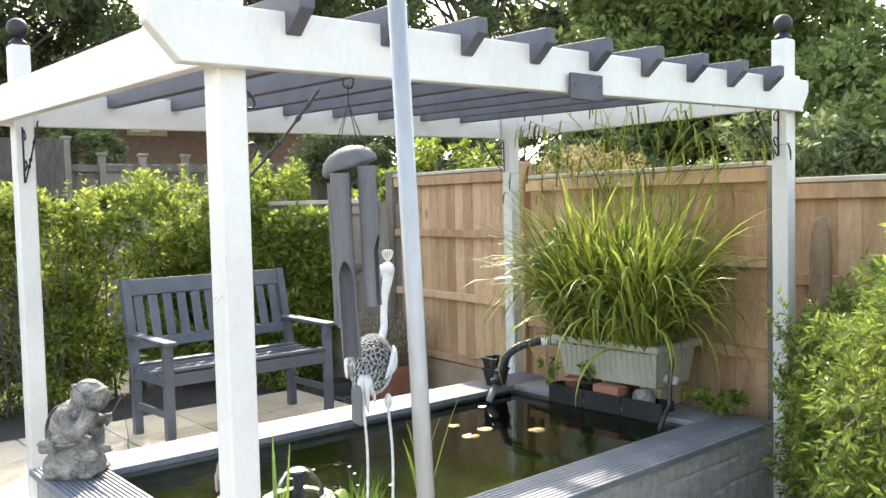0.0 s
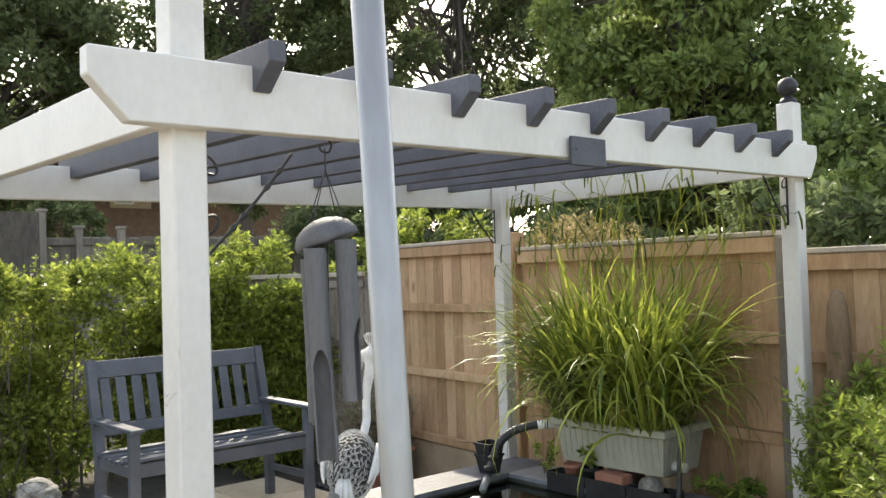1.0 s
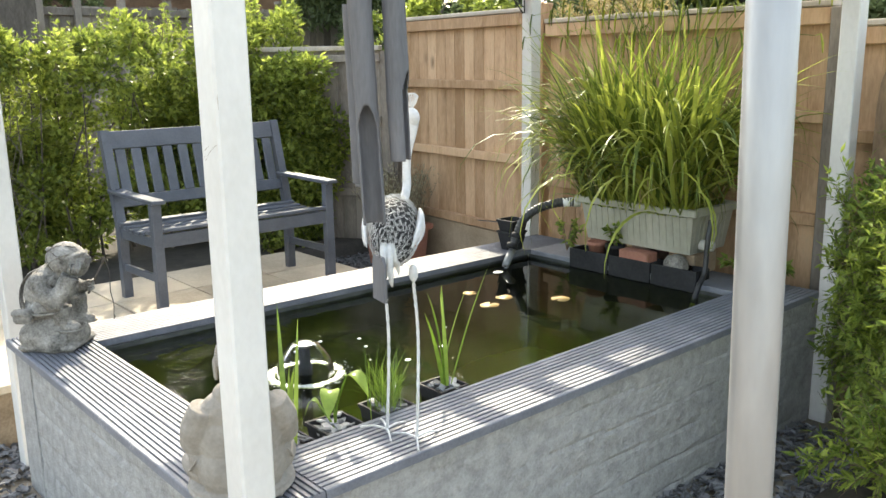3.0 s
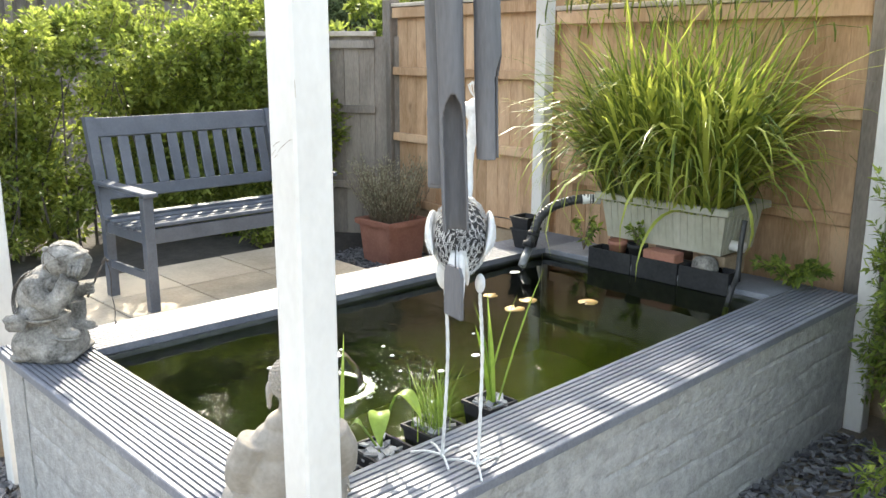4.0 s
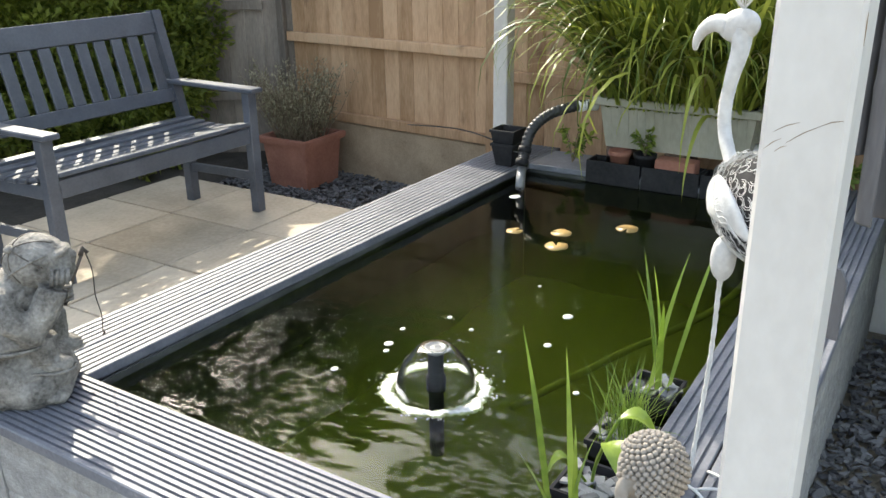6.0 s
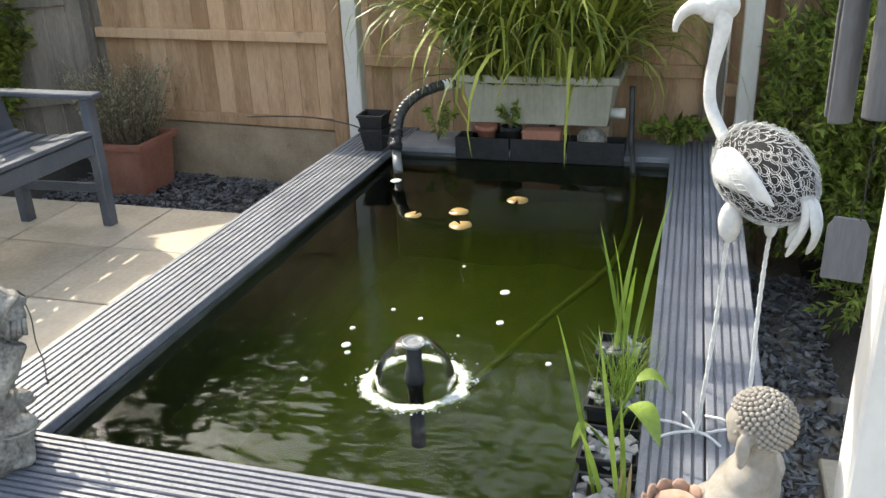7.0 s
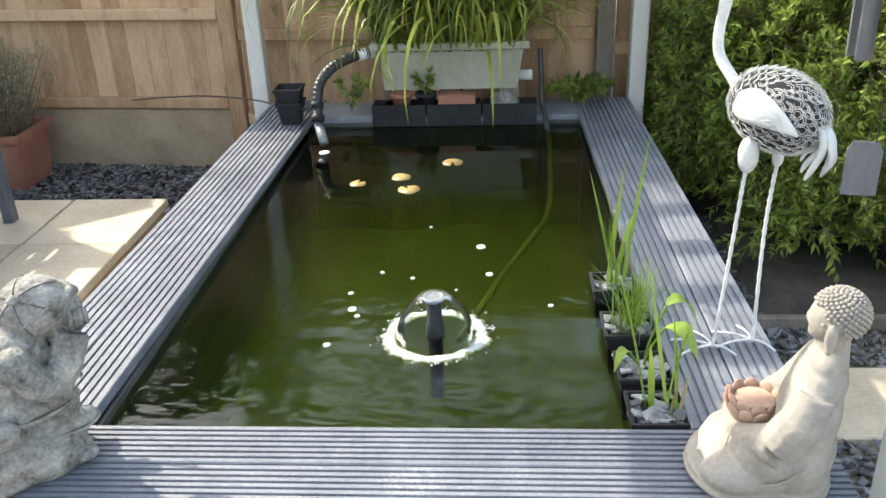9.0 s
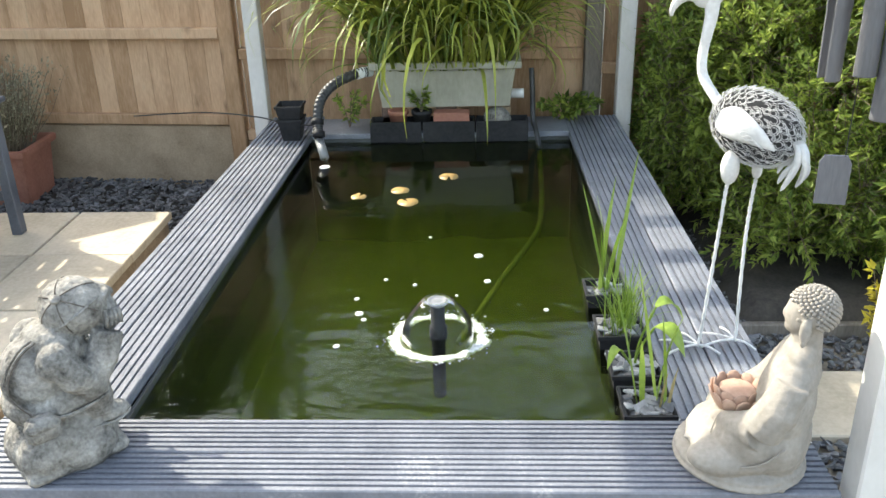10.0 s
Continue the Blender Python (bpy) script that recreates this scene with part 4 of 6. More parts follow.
def square_pot(name, c, s, h, taper, mat, label, group=""):
    """Square nursery pot with rim, hollow."""
    t = thing(name, c, label, "pot", group)
    b = bmesh.new()
    top, bot = s / 2, s / 2 * taper
    rings = [(bot, 0.0), (top, h - 0.012), (top + 0.005, h - 0.012), (top + 0.005, h), (top - 0.003, h), (bot - 0.004, 0.012)]
    R = [[b.verts.new((c[0] + sx * q, c[1] + sy * q, c[2] + z)) for sx, sy in ((-1, -1), (1, -1), (1, 1), (-1, 1))] for q, z in rings]
    for A, B in zip(R, R[1:]):
        for i in range(4):
            b.faces.new((A[i], A[(i + 1) % 4], B[(i + 1) % 4], B[i]))
    b.faces.new(R[0][::-1])
    b.faces.new(R[-1])
    part("body", b, mat, t)
    return t


pot = square_pot("plant_pot", (2.365, 1.378, H), 0.115, 0.11, 0.72, black_plastic, "stack of two empty square black nursery pots on the coping")
pot = square_pot("plant_pot", (2.37, 1.38, H + 0.065), 0.122, 0.11, 0.72, black_plastic, "empty square black nursery pot nested in another")
tray = thing("shallow_trough", (2.45, 0.6, WZ), "long shallow black plastic trough along the back edge of the pond", "trough")
for i in range(3):
    y0 = 0.205 + i * 0.268
    bm = bmesh.new()
    for lo, hi in (((2.435, y0, 0.445), (2.445, y0 + 0.26, 0.555)), ((2.545, y0, 0.502), (2.553, y0 + 0.26, 0.555)), ((2.4455, y0, 0.502), (2.5445, y0 + 0.008, 0.555)), ((2.4455, y0 + 0.252, 0.502), (2.5445, y0 + 0.26, 0.555)), ((2.4455, y0 + 0.0085, 0.502), (2.5445, y0 + 0.2515, 0.508))):
        box(bm, lo, hi, 0.001)
    part("section", bm, black_plastic, tray)
for y, m, lb in ((0.86, terracotta, "small terracotta pot"), (0.74, black_plastic, "small black pot"), (0.36, stone_grey, "mossy lump of stone")):
    bm = bmesh.new()
    if m is stone_grey:
        ball(bm, (2.495, y, 0.552), (0.05, 0.07, 0.06), u=12, v=8)
        for v in bm.verts:
            v.co += V3((1, 1, 1)) * 0.008 * noise.noise(v.co * 30)
    else:
        lathe(bm, (2.495, y, 0.509), [(0.035, 0), (0.048, 0.075), (0.053, 0.075), (0.053, 0.095), (0.046, 0.095), (0.044, 0.08)], 16)
    solo("small_pot" if m is not stone_grey else "stone", bm, m, (2.495, y, 0.509), lb + " standing in the black trough", "pot" if m is not stone_grey else "stone", smooth=True)
bm = bmesh.new()
box(bm, (2.450, 0.50, 0.509), (2.540, 0.68, 0.595), 0.005)
solo("brick", bm, terracotta, (2.495, 0.59, 0.509), "orange-red brick lying in the black trough", "brick")


def sprig(name, c, n, rad, h, size, mat, label, seed, stems=8, wide=0.5):
    """Small leafy plant: thin stems and leaves."""
    r = np.random.default_rng(seed)
    t = thing(name, c, label, "plant")
    b = bmesh.new()
    P, D = [], []
    for s in range(stems):
        a = r.uniform(0, 2 * np.pi)
        o = r.uniform(0.2, 1) * rad
        e = V3((c[0] + o * math.cos(a), c[1] + o * math.sin(a), c[2] + h * r.uniform(0.5, 1)))
        m_ = (V3(c) + e) / 2 + V3((0, 0, 0.15 * h))
        pts = catmull([c, m_, e], 4)
        tube(b, pts, 0.0018, 4, False)
        for k in range(n // stems):
            q = pts[r.integers(2, len(pts))]
            P.append(np.array(q) + r.normal(0, 0.006, 3))
            D.append(np.array([math.cos(a), math.sin(a), 0.3]) + r.normal(0, 0.8, 3))
    tagged(part("stem_growth", b, twig, t), kind="stuff")
    v, f = leaf_mesh(np.array(P), np.array(D), size, wide)
    child(raw("foliage", v, f, mat), t)
    return t


sprig("trailing_plant", (2.495, 0.74, 0.585), 110, 0.09, 0.13, 0.035, shrub_leaf, "small trailing green plant in a black pot", 41)
sprig("trailing_plant", (2.55, 1.12, 0.50), 130, 0.09, 0.20, 0.035, shrub_leaf, "small ivy-like green plant beside the pump hose", 42)
sprig("trailing_plant", (2.66, 0.02, 0.50), 420, 0.19, 0.15, 0.042, shrub_leaf, "low spreading green plant in the back corner of the coping", 43, 12)

# ---------------------------------------------------------------- planted baskets along the inside edge
for i, (px, py, w_) in enumerate(((0.058, 0.031, 0.125), (0.235, 0.036, 0.125), (0.440, 0.046, 0.125), (0.688, 0.056, 0.115))):
    t = square_pot("aquatic_basket", (px, py, WZ - 0.085), w_, 0.13, 0.8, black_plastic, "square black aquatic planting basket topped with slate pieces", "baskets along the pond edge")
    r = np.random.default_rng(60 + i)
    b = bmesh.new()
    for k in range(26):
        c = V3((px + r.uniform(-0.42, 0.42) * w_, py + r.uniform(-0.42, 0.42) * w_, WZ + 0.028 + r.uniform(0, 0.018)))
        box(b, (-r.uniform(0.010, 0.022), -r.uniform(0.007, 0.015), -0.003), (r.uniform(0.010, 0.022), r.uniform(0.007, 0.015), 0.003), 0.001,
            Matrix.Translation(c) @ Euler((r.normal(0, 0.35), r.normal(0, 0.35), r.uniform(0, 6.28))).to_matrix().to_4x4())
    tagged(part("slate_topping", b, pebble, t, "loose grey slate pieces"), kind="stuff")
    b = bmesh.new()
    box(b, (px - w_ * 0.45, py - w_ * 0.45, WZ), (px + w_ * 0.45, py + w_ * 0.45, WZ + 0.025))
    part("compost", b, soil, t)


def reeds(name, c, n, ln, wd, lean_s, droop, mat, label, seed, spread=0.02):
    r = np.random.default_rng(seed)
    t = thing(name, c, label, "water plant")
    R = np.stack([c[0] + r.normal(0, spread, n), c[1] + r.normal(0, spread, n), np.full(n, c[2])], 1)
    v, f = blade_mesh(R, r.uniform(0, 6.28, n), np.abs(r.normal(0.08, lean_s, n)), r.uniform(*ln, n), r.uniform(*wd, n), np.abs(r.normal(droop, droop * 0.6, n)), 7)
    child(raw("foliage", v, f, mat, True), t)
    return t


reeds("water_iris", (0.688, 0.056, WZ + 0.02), 7, (0.20, 0.48), (0.012, 0.018), 0.14, 0.22, water_leaf, "upright green water iris leaves in a basket", 71)
reeds("rush_tuft", (0.440, 0.034, WZ + 0.02), 130, (0.12, 0.25), (0.002, 0.004), 0.26, 0.6, water_leaf, "fine tufted grassy rush in a basket", 72, 0.022)
reeds("water_iris", (0.068, 0.030, WZ + 0.02), 5, (0.26, 0.44), (0.014, 0.026), 0.16, 0.2, water_leaf, "slender green water iris shoots in a basket", 73)
reeds("water_iris", (0.045, -0.012, WZ + 0.02), 2, (0.10, 0.16), (0.006, 0.01), 0.5, 0.2, dry_leaf, "withered straw-coloured iris shoots in a basket", 74)
t = thing("arum_plant", (0.235, 0.036, WZ + 0.02), "young water arum with broad yellow-green leaves in a basket", "water plant")
for k, (az, le, hh) in enumerate(((5.0, 0.085, 0.175), (4.0, 0.095, 0.140), (2.2, 0.05, 0.07))):
    bm = bmesh.new()
    top = V3((0.235 + 0.05 * math.cos(az), 0.036 + 0.05 * math.sin(az), WZ + 0.03 + hh))
    tube(bm, catmull([(0.235, 0.036, WZ + 0.02), (0.235 + 0.01 * math.cos(az), 0.036 + 0.01 * math.sin(az), WZ + hh * 0.6), top], 5), 0.0035, 6)
    d = V3((math.cos(az), math.sin(az), -0.25)).normalized()
    s = d.cross(V3((0, 0, 1))).normalized()
    rows = []
    for j in range(8):
        u = j / 7
        wdt = le * 0.30 * math.sin(math.pi * min(1, u * 0.93 + 0.07)) ** 0.8
        c = top + d * le * u + V3((0, 0, 0.03 * math.sin(u * 2.4) - 0.05 * u * u))
        rows.append([bm.verts.new(c + s * wdt * q + V3((0, 0, 0.35 * wdt * abs(q)))) for q in (-1, -0.4, 0, 0.4, 1)])
    for A, B in zip(rows, rows[1:]):
        for q in range(4):
            bm.faces.new((A[q], A[q + 1], B[q + 1], B[q]))
    part("leaf", bm, water_leaf, t, "", True)

# ---------------------------------------------------------------- fountain, pads
fc = V3((0.46, 0.567, 0))
fount = thing("fountain", (fc.x, fc.y, WZ), "small black bell fountain nozzle standing out of the pond water", "fountain")
bm = bmesh.new()
lathe(bm, (fc.x, fc.y, 0.25), [(0.020, 0), (0.020, 0.19), (0.026, 0.195), (0.026, 0.235), (0.021, 0.24), (0.021, 0.30), (0.017, 0.305)], 18)
part("stem", bm, black_plastic, fount, "", True)
bm = bmesh.new()
lathe(bm, (fc.x, fc.y, 0.553), [(0.017, 0.0), (0.026, 0.006), (0.031, 0.012), (0.031, 0.017), (0.024, 0.020), (0.022, 0.017), (0.012, 0.018), (0.004, 0.021)], 28)
part("cap", bm, grey_plastic, fount, "round grey nozzle cap wet with water", True)
bm = bmesh.new()
n, rings = 48, []
for k in range(15):
    u = k / 14
    rr = 0.029 + 0.078 * (1 - (1 - u) ** 1.9)
    z = 0.572 + 0.006 * math.sin(min(1, u * 4) * math.pi) - (0.572 - WZ) * u ** 1.25
    rings.append([bm.verts.new((fc.x + (rr + 0.002 * u * math.sin(7 * i + 3)) * math.cos(6.2832 * i / n), fc.y + (rr + 0.002 * u * math.sin(5 * i)) * math.sin(6.2832 * i / n), z)) for i in range(n)])
for A, B in zip(rings, rings[1:]):
    for i in range(n):
        bm.faces.new((A[i], A[(i + 1) % n], B[(i + 1) % n], B[i]))
bell = part("water_bell", bm, water_film, fount, "clear bell-shaped film of falling water", True)
bell.visible_shadow = False
# foam: a thin lumpy collar with ragged edges where the bell meets the water
bm = bmesh.new()
rows, n = [], 220
for q in range(7):
    row = []
    for i in range(n):
        a = 6.2832 * i / n
        ir = 0.108 + 0.006 * noise.noise(V3((math.cos(a) * 3, math.sin(a) * 3, 1))) + 0.004 * noise.noise(V3((math.cos(a) * 14, math.sin(a) * 14, 4)))
        orr = 0.147 + 0.020 * noise.noise(V3((math.cos(a) * 2, math.sin(a) * 2, 8))) + 0.010 * noise.noise(V3((math.cos(a) * 9, math.sin(a) * 9, 2)))
        rr = ir + (orr - ir) * q / 6
        x, y = fc.x + rr * math.cos(a), fc.y + rr * math.sin(a)
        z = WZ - 0.002 + 0.0055 * math.sin(math.pi * q / 6) * (0.75 + 0.7 * noise.noise(V3((x * 60, y * 60, 0)))) + 0.0022 * noise.noise(V3((x * 190, y * 190, 5)))
        row.append(bm.verts.new((x, y, z)))
    rows.append(row)
for A, B in zip(rows, rows[1:]):
    for i in range(n):
        bm.faces.new((A[i], A[(i + 1) % n], B[(i + 1) % n], B[i]))
r = np.random.default_rng(9)
for k in range(90):
    a = r.uniform(0, 6.2832)
    rr = 0.146 + abs(r.normal(0, 0.013))
    sz = r.uniform(0.0008, 0.0028)
    bmesh.ops.create_icosphere(bm, subdivisions=1, radius=1, matrix=Matrix.Translation((fc.x + rr * math.cos(a), fc.y + rr * math.sin(a), WZ + 0.0005)) @ Matrix.Diagonal((sz * 1.4, sz * 1.4, sz * 0.5, 1)))
part("foam_ring", bm, foam, fount, "broken ring of white foam on the water", True)


def lily_pad(x, y, rad, mat, seed, label):
    r = np.random.default_rng(seed)
    b = bmesh.new()
    c = b.verts.new((x, y, WZ + 0.004))
    a0 = r.uniform(0, 6.28)
    vs = [b.verts.new((x + rad * (1 + 0.06 * math.sin(3 * a)) * math.cos(a0 + a), y + rad * 0.95 * math.sin(a0 + a), WZ + 0.003 + 0.0012 * math.sin(4 * a))) for a in np.linspace(0.25, 6.03, 22)]
    for p, q in zip(vs, vs[1:]):
        b.faces.new((c, p, q))
    lo = bmesh.ops.extrude_face_region(b, geom=b.faces[:])
    for v in lo["geom"]:
        if isinstance(v, bmesh.types.BMVert):
            v.co.z -= 0.0025
    bmesh.ops.recalc_face_normals(b, faces=b.faces[:])
    return solo("lily_pad", b, mat, (x, y, WZ), label, "lily pad", "pads on the water", smooth=True)


lily_pad(1.889, 0.586, 0.046, pad_mat, 1, "browning water lily pad floating on the pond")
lily_pad(1.714, 0.789, 0.042, pad_mat, 2, "browning water lily pad floating on the pond")
lily_pad(1.572, 0.744, 0.046, pad_mat, 3, "yellowish water lily pad floating on the pond")
lily_pad(1.645, 0.958, 0.035, pad_mat, 4, "small torn lily pad floating on the pond")
r = np.random.default_rng(77)
for x, y, s in ((0.825, 0.42, 0.014), (1.03, 0.45, 0.019), (0.62, 0.24, 0.010), (0.80, 0.66, 0.009), (0.60, 0.82, 0.016), (0.56, 0.80, 0.010), (0.70, 0.84, 0.010), (0.84, 0.76, 0.009), (1.20, 0.63, 0.007), (2.05, 1.17, 0.030), (0.72, 0.52, 0.006), (0.40, 0.86, 0.012)):
    b = bmesh.new()
    ball(b, (x, y, WZ + 0.001), (s, s * 0.85, 0.003), u=12, v=6)
    solo("foam_blob", b, foam, (x, y, WZ), "small white blob of foam on the water", "foam", "foam blobs", smooth=True)

# ---------------------------------------------------------------- terracotta pot
tp = thing("terracotta_pot", (2.93, 3.16, 0.0), "square terracotta-coloured pot with a dried-out lavender bush", "plant pot")
bm = bmesh.new()
c, top, bot, h = V3((2.93, 3.19, 0.0)), 0.20, 0.155, 0.335
R = [[bm.verts.new((c.x + sx * q, c.y + sy * q, c.z + z)) for sx, sy in ((-1, -1), (1, -1), (1, 1), (-1, 1))] for q, z in ((bot, 0), (top - 0.022, h - 0.045), (top, h - 0.045), (top + 0.004, h), (top - 0.025, h), (top - 0.03, h - 0.05))]
for A, B in zip(R, R[1:]):
    for i in range(4):
        bm.faces.new((A[i], A[(i + 1) % 4], B[(i + 1) % 4], B[i]))
bm.faces.new(R[0][::-1])
f = bm.faces.new(R[-1])
f.material_index = 1
bmesh.ops.bevel(bm, geom=[e for e in bm.edges if e.calc_length() > 0.2], offset=0.006, segments=2, affect='EDGES')
part("pot", bm, [terracotta, soil], tp)
r = np.random.default_rng(15)
bm = bmesh.new()
P, D = [], []
for k in range(230):
    a, o = r.uniform(0, 6.28), r.uniform(0, 0.16)
    b0 = V3((c.x + o * math.cos(a), c.y + o * math.sin(a), 0.29))
    le = r.uniform(0.20, 0.48)
    e = b0 + V3((math.cos(a) * le * r.uniform(0.1, 0.75), math.sin(a) * le * r.uniform(0.1, 0.75), le))
    tube(bm, [b0, (b0 + e) / 2 + V3(r.normal(0, 0.015, 3)), e], [0.003, 0.002, 0.001], 4, False)
    for q in range(30):
        u = r.uniform(0.25, 1.05)
        P.append(np.array(b0.lerp(e, u)) + r.normal(0, 0.01, 3))
        D.append(np.array((e - b0).normalized()) + r.normal(0, 0.7, 3))
tagged(part("stem_growth", bm, twig, tp, "brown woody stems"), kind="stuff")
v, f = leaf_mesh(np.array(P), np.array(D), 0.026, 0.32)
child(raw("foliage", v, f, grey_leaf), tp, "sparse grey-green dried leaves")

# ---------------------------------------------------------------- steel pole
bm = bmesh.new()
POLE = V3((-0.866, -1.900, 1.58))
LEAN = V3((-0.049, -0.010, 1.0))
tube(bm, [POLE + LEAN * (GZ - 0.3 - 1.58), POLE + LEAN * 1.3], 0.0076, 18)
solo("steel_pole", bm, steel, (-0.78, -1.88, GZ), "plain grey galvanised steel pole standing in the ground", "pole", smooth=True)

# ---------------------------------------------------------------- hedge, shrub, trees


def clump_cloud(n, clumps, r, tight=0.55):
    """Points gathered round clump centres (x, y, z, rx, ry, rz): mostly near each clump's skin."""
    C = np.array([c[:3] for c in clumps])
    S = np.array([c[3:] for c in clumps])
    i = r.integers(0, len(C), n)
    d = unit(r.normal(size=(n, 3)))
    k = (tight + (1 - tight) * r.random(n)) ** 0.7
    return C[i] + d * S[i] * k[:, None], d


def hedge_dip(x):
    """The hedge is clipped lower towards its twiggy end."""
    return 0.20 * math.exp(-((x - 0.7) / 0.75) ** 2)


hedge = thing("hedge", (0.8, 4.3, 0.1), "dense leafy hedge, yellow-green along its top, twiggy at one end", "hedge")
r = np.random.default_rng(101)
cl = []
for k in range(330):
    x = r.uniform(-4.3, 3.0)
    y = r.uniform(4.50, 5.4)
    top = 1.78 - hedge_dip(x) + 0.035 * x + 0.10 * math.sin(x * 2.3) + 0.06 * math.sin(x * 5.1)
    z = r.uniform(0.25, top - 0.15)
    if 0.0 < x < 0.5 and y < 4.9 and z < 0.9:
        continue
    s = r.uniform(0.13, 0.24)
    cl.append((x, y, z, s, s, s * 0.8))
for k in range(120):
    x = r.uniform(-4.3, 3.1)
    top = 1.80 - hedge_dip(x) + 0.035 * x + 0.10 * math.sin(x * 2.3) + 0.06 * math.sin(x * 5.1)
    cl.append((x, r.uniform(4.45, 5.3), top - r.uniform(-0.04, 0.16), r.uniform(0.08, 0.17), r.uniform(0.08, 0.17), r.uniform(0.08, 0.2)))
for k in range(220):
    x = r.uniform(-3.6, 1.2)
    sz = r.uniform(0.14, 0.22)
    cl.append((x, r.uniform(4.70, 5.3), r.uniform(0.20, 1.5), sz, sz, sz))
# the part that grows in front of the side fence
for k in range(150):
    q = r.uniform(0.42, 2.2)
    o = r.uniform(0.12, 0.42)
    sz = r.uniform(0.11, 0.20)
    cl.append((3.33 - 0.6 * q - 0.8 * o, 3.84 + 0.8 * q - 0.6 * o, r.uniform(0.15, 1.62 + 0.08 * math.sin(q * 9)), sz, sz, sz))
P, D = clump_cloud(170000, cl, r, 0.4)
v, f = leaf_mesh(P, D + r.normal(0, 0.6, P.shape) + np.array([0, -0.15, 0.25]), 0.052, 0.55)
child(raw("foliage", v, f, hedge_leaf), hedge)
bm = bmesh.new()
for k in range(45):
    x, y = r.uniform(-4.2, 3.0), r.uniform(4.7, 5.3)
    tube(bm, catmull([(x, y, 0.06), (x + r.normal(0, 0.08), y + r.normal(0, 0.05), 0.6), (x + r.normal(0, 0.2), y + r.normal(0, 0.12), 1.4)], 3), [0.014, 0.012, 0.010, 0.008, 0.007, 0.006, 0.004], 5)
for k in range(120):
    x, y = r.uniform(-0.1, 0.65), r.uniform(4.4, 4.9)
    z = r.uniform(0.2, 1.1)
    tube(bm, [(x, y, z), (x + r.normal(0, 0.12), y + r.normal(0, 0.08), z + r.uniform(0.1, 0.3)), (x + r.normal(0, 0.2), y + r.normal(0, 0.1), z + r.uniform(0.3, 0.55))], [0.005, 0.003, 0.0015], 4, False)
tagged(part("stem_tangle", bm, bark, hedge, "bare brown stems and twigs"), kind="stuff")
# long new shoots standing above the top
P, D = [], []
bm = bmesh.new()
for k in range(170):
    x = r.uniform(-2.5, 3.1)
    b0 = V3((x, r.uniform(4.5, 5.3), 1.72 - hedge_dip(x) + 0.035 * x))
    e = b0 + V3((r.normal(0, 0.06), r.normal(0, 0.06), r.uniform(0.15, 0.36)))
    tube(bm, [b0, e], [0.003, 0.0012], 4, False)
    for q in range(16):
        P.append(np.array(b0.lerp(e, r.uniform(0.1, 1.0))))
        D.append(r.normal(0, 1, 3) * np.array([1, 1, 0.6]) + np.array([0, 0, 0.5]))
tagged(part("shoot_growth", bm, twig, hedge), kind="stuff")
v, f = leaf_mesh(np.array(P), np.array(D), 0.045, 0.5)
child(raw("shoot_leaves", v, f, hedge_leaf), hedge, "fresh yellow-green leaves on upright shoots")
hedge.location = (0.75, 4.16, 0.075)

sprig("low_plant", (2.2, 3.90, 0.08), 260, 0.28, 0.22, 0.06, hedge_leaf, "low green leafy plant at the hedge foot behind the bench", 47, 14)

shrub = thing("evergreen_shrub", (2.4, -1.35, GZ), "large bushy evergreen shrub with fine bright green leaves beside the pond", "shrub")
r = np.random.default_rng(202)
cl = []
for k in range(330):
    x = r.uniform(1.30, 2.95)
    edge = -2.62 + 0.504 * (x + 1.27)
    y = r.uniform(-2.6, edge)
    hgt = 1.05 + 0.10 * math.sin(x * 2.1 + y) + 0.55 * min(1.0, (edge - y) / 0.7)
    cl.append((x, y, r.uniform(0.05, hgt), r.uniform(0.12, 0.22), r.uniform(0.12, 0.22), r.uniform(0.12, 0.24)))
low = len(cl)
for k in range(70):
    x = r.uniform(1.80, 2.75)
    cl.append((x, r.uniform(-1.40, -0.74), r.uniform(0.06, 0.34), r.uniform(0.10, 0.16), r.uniform(0.10, 0.16), r.uniform(0.08, 0.14)))
for k in range(130):
    x = r.uniform(2.45, 3.0)
    cl.append((x, r.uniform(-0.85, -0.44), r.uniform(0.22, 0.95), r.uniform(0.10, 0.17), r.uniform(0.10, 0.16), r.uniform(0.10, 0.18)))
P, D = [], []
bm = bmesh.new()
for i, c in enumerate(cl):
    for s in range(22):
        d = unit(r.normal(size=(1, 3)) + np.array([[-0.25, 0.25, 0.35]]))[0]
        b0 = np.array(c[:3]) + d * np.array(c[3:]) * 0.3
        le = r.uniform(0.12, 0.26)
        e = b0 + d * le + np.array([0, 0, -0.02])
        if (i < low and e[1] > -2.44 + 0.504 * (e[0] + 1.27)) or e[1] > (-0.56 if e[0] < 2.45 else -0.36) or e[2] < 0.0 or e[0] > fx(e[1]) - 0.06:
            continue
        tube(bm, [tuple(b0), tuple((b0 + e) / 2 + np.array([0, 0, 0.012])), tuple(e)], [0.0022, 0.0016, 0.0008], 3, False)
        m = 16
        u = r.uniform(0.12, 1.0, m)
        sd = unit(np.cross(np.repeat(d[None], m, 0), r.normal(size=(m, 3))))
        P.append(b0 + d * le * u[:, None])
        D.append(sd * 0.9 + d * 0.75)
tagged(part("twig_growth", bm, twig, shrub), kind="stuff")
v, f = leaf_mesh(np.concatenate(P), np.concatenate(D), 0.045, 0.32)
child(raw("foliage", v, f, shrub_leaf), shrub)
bm = bmesh.new()
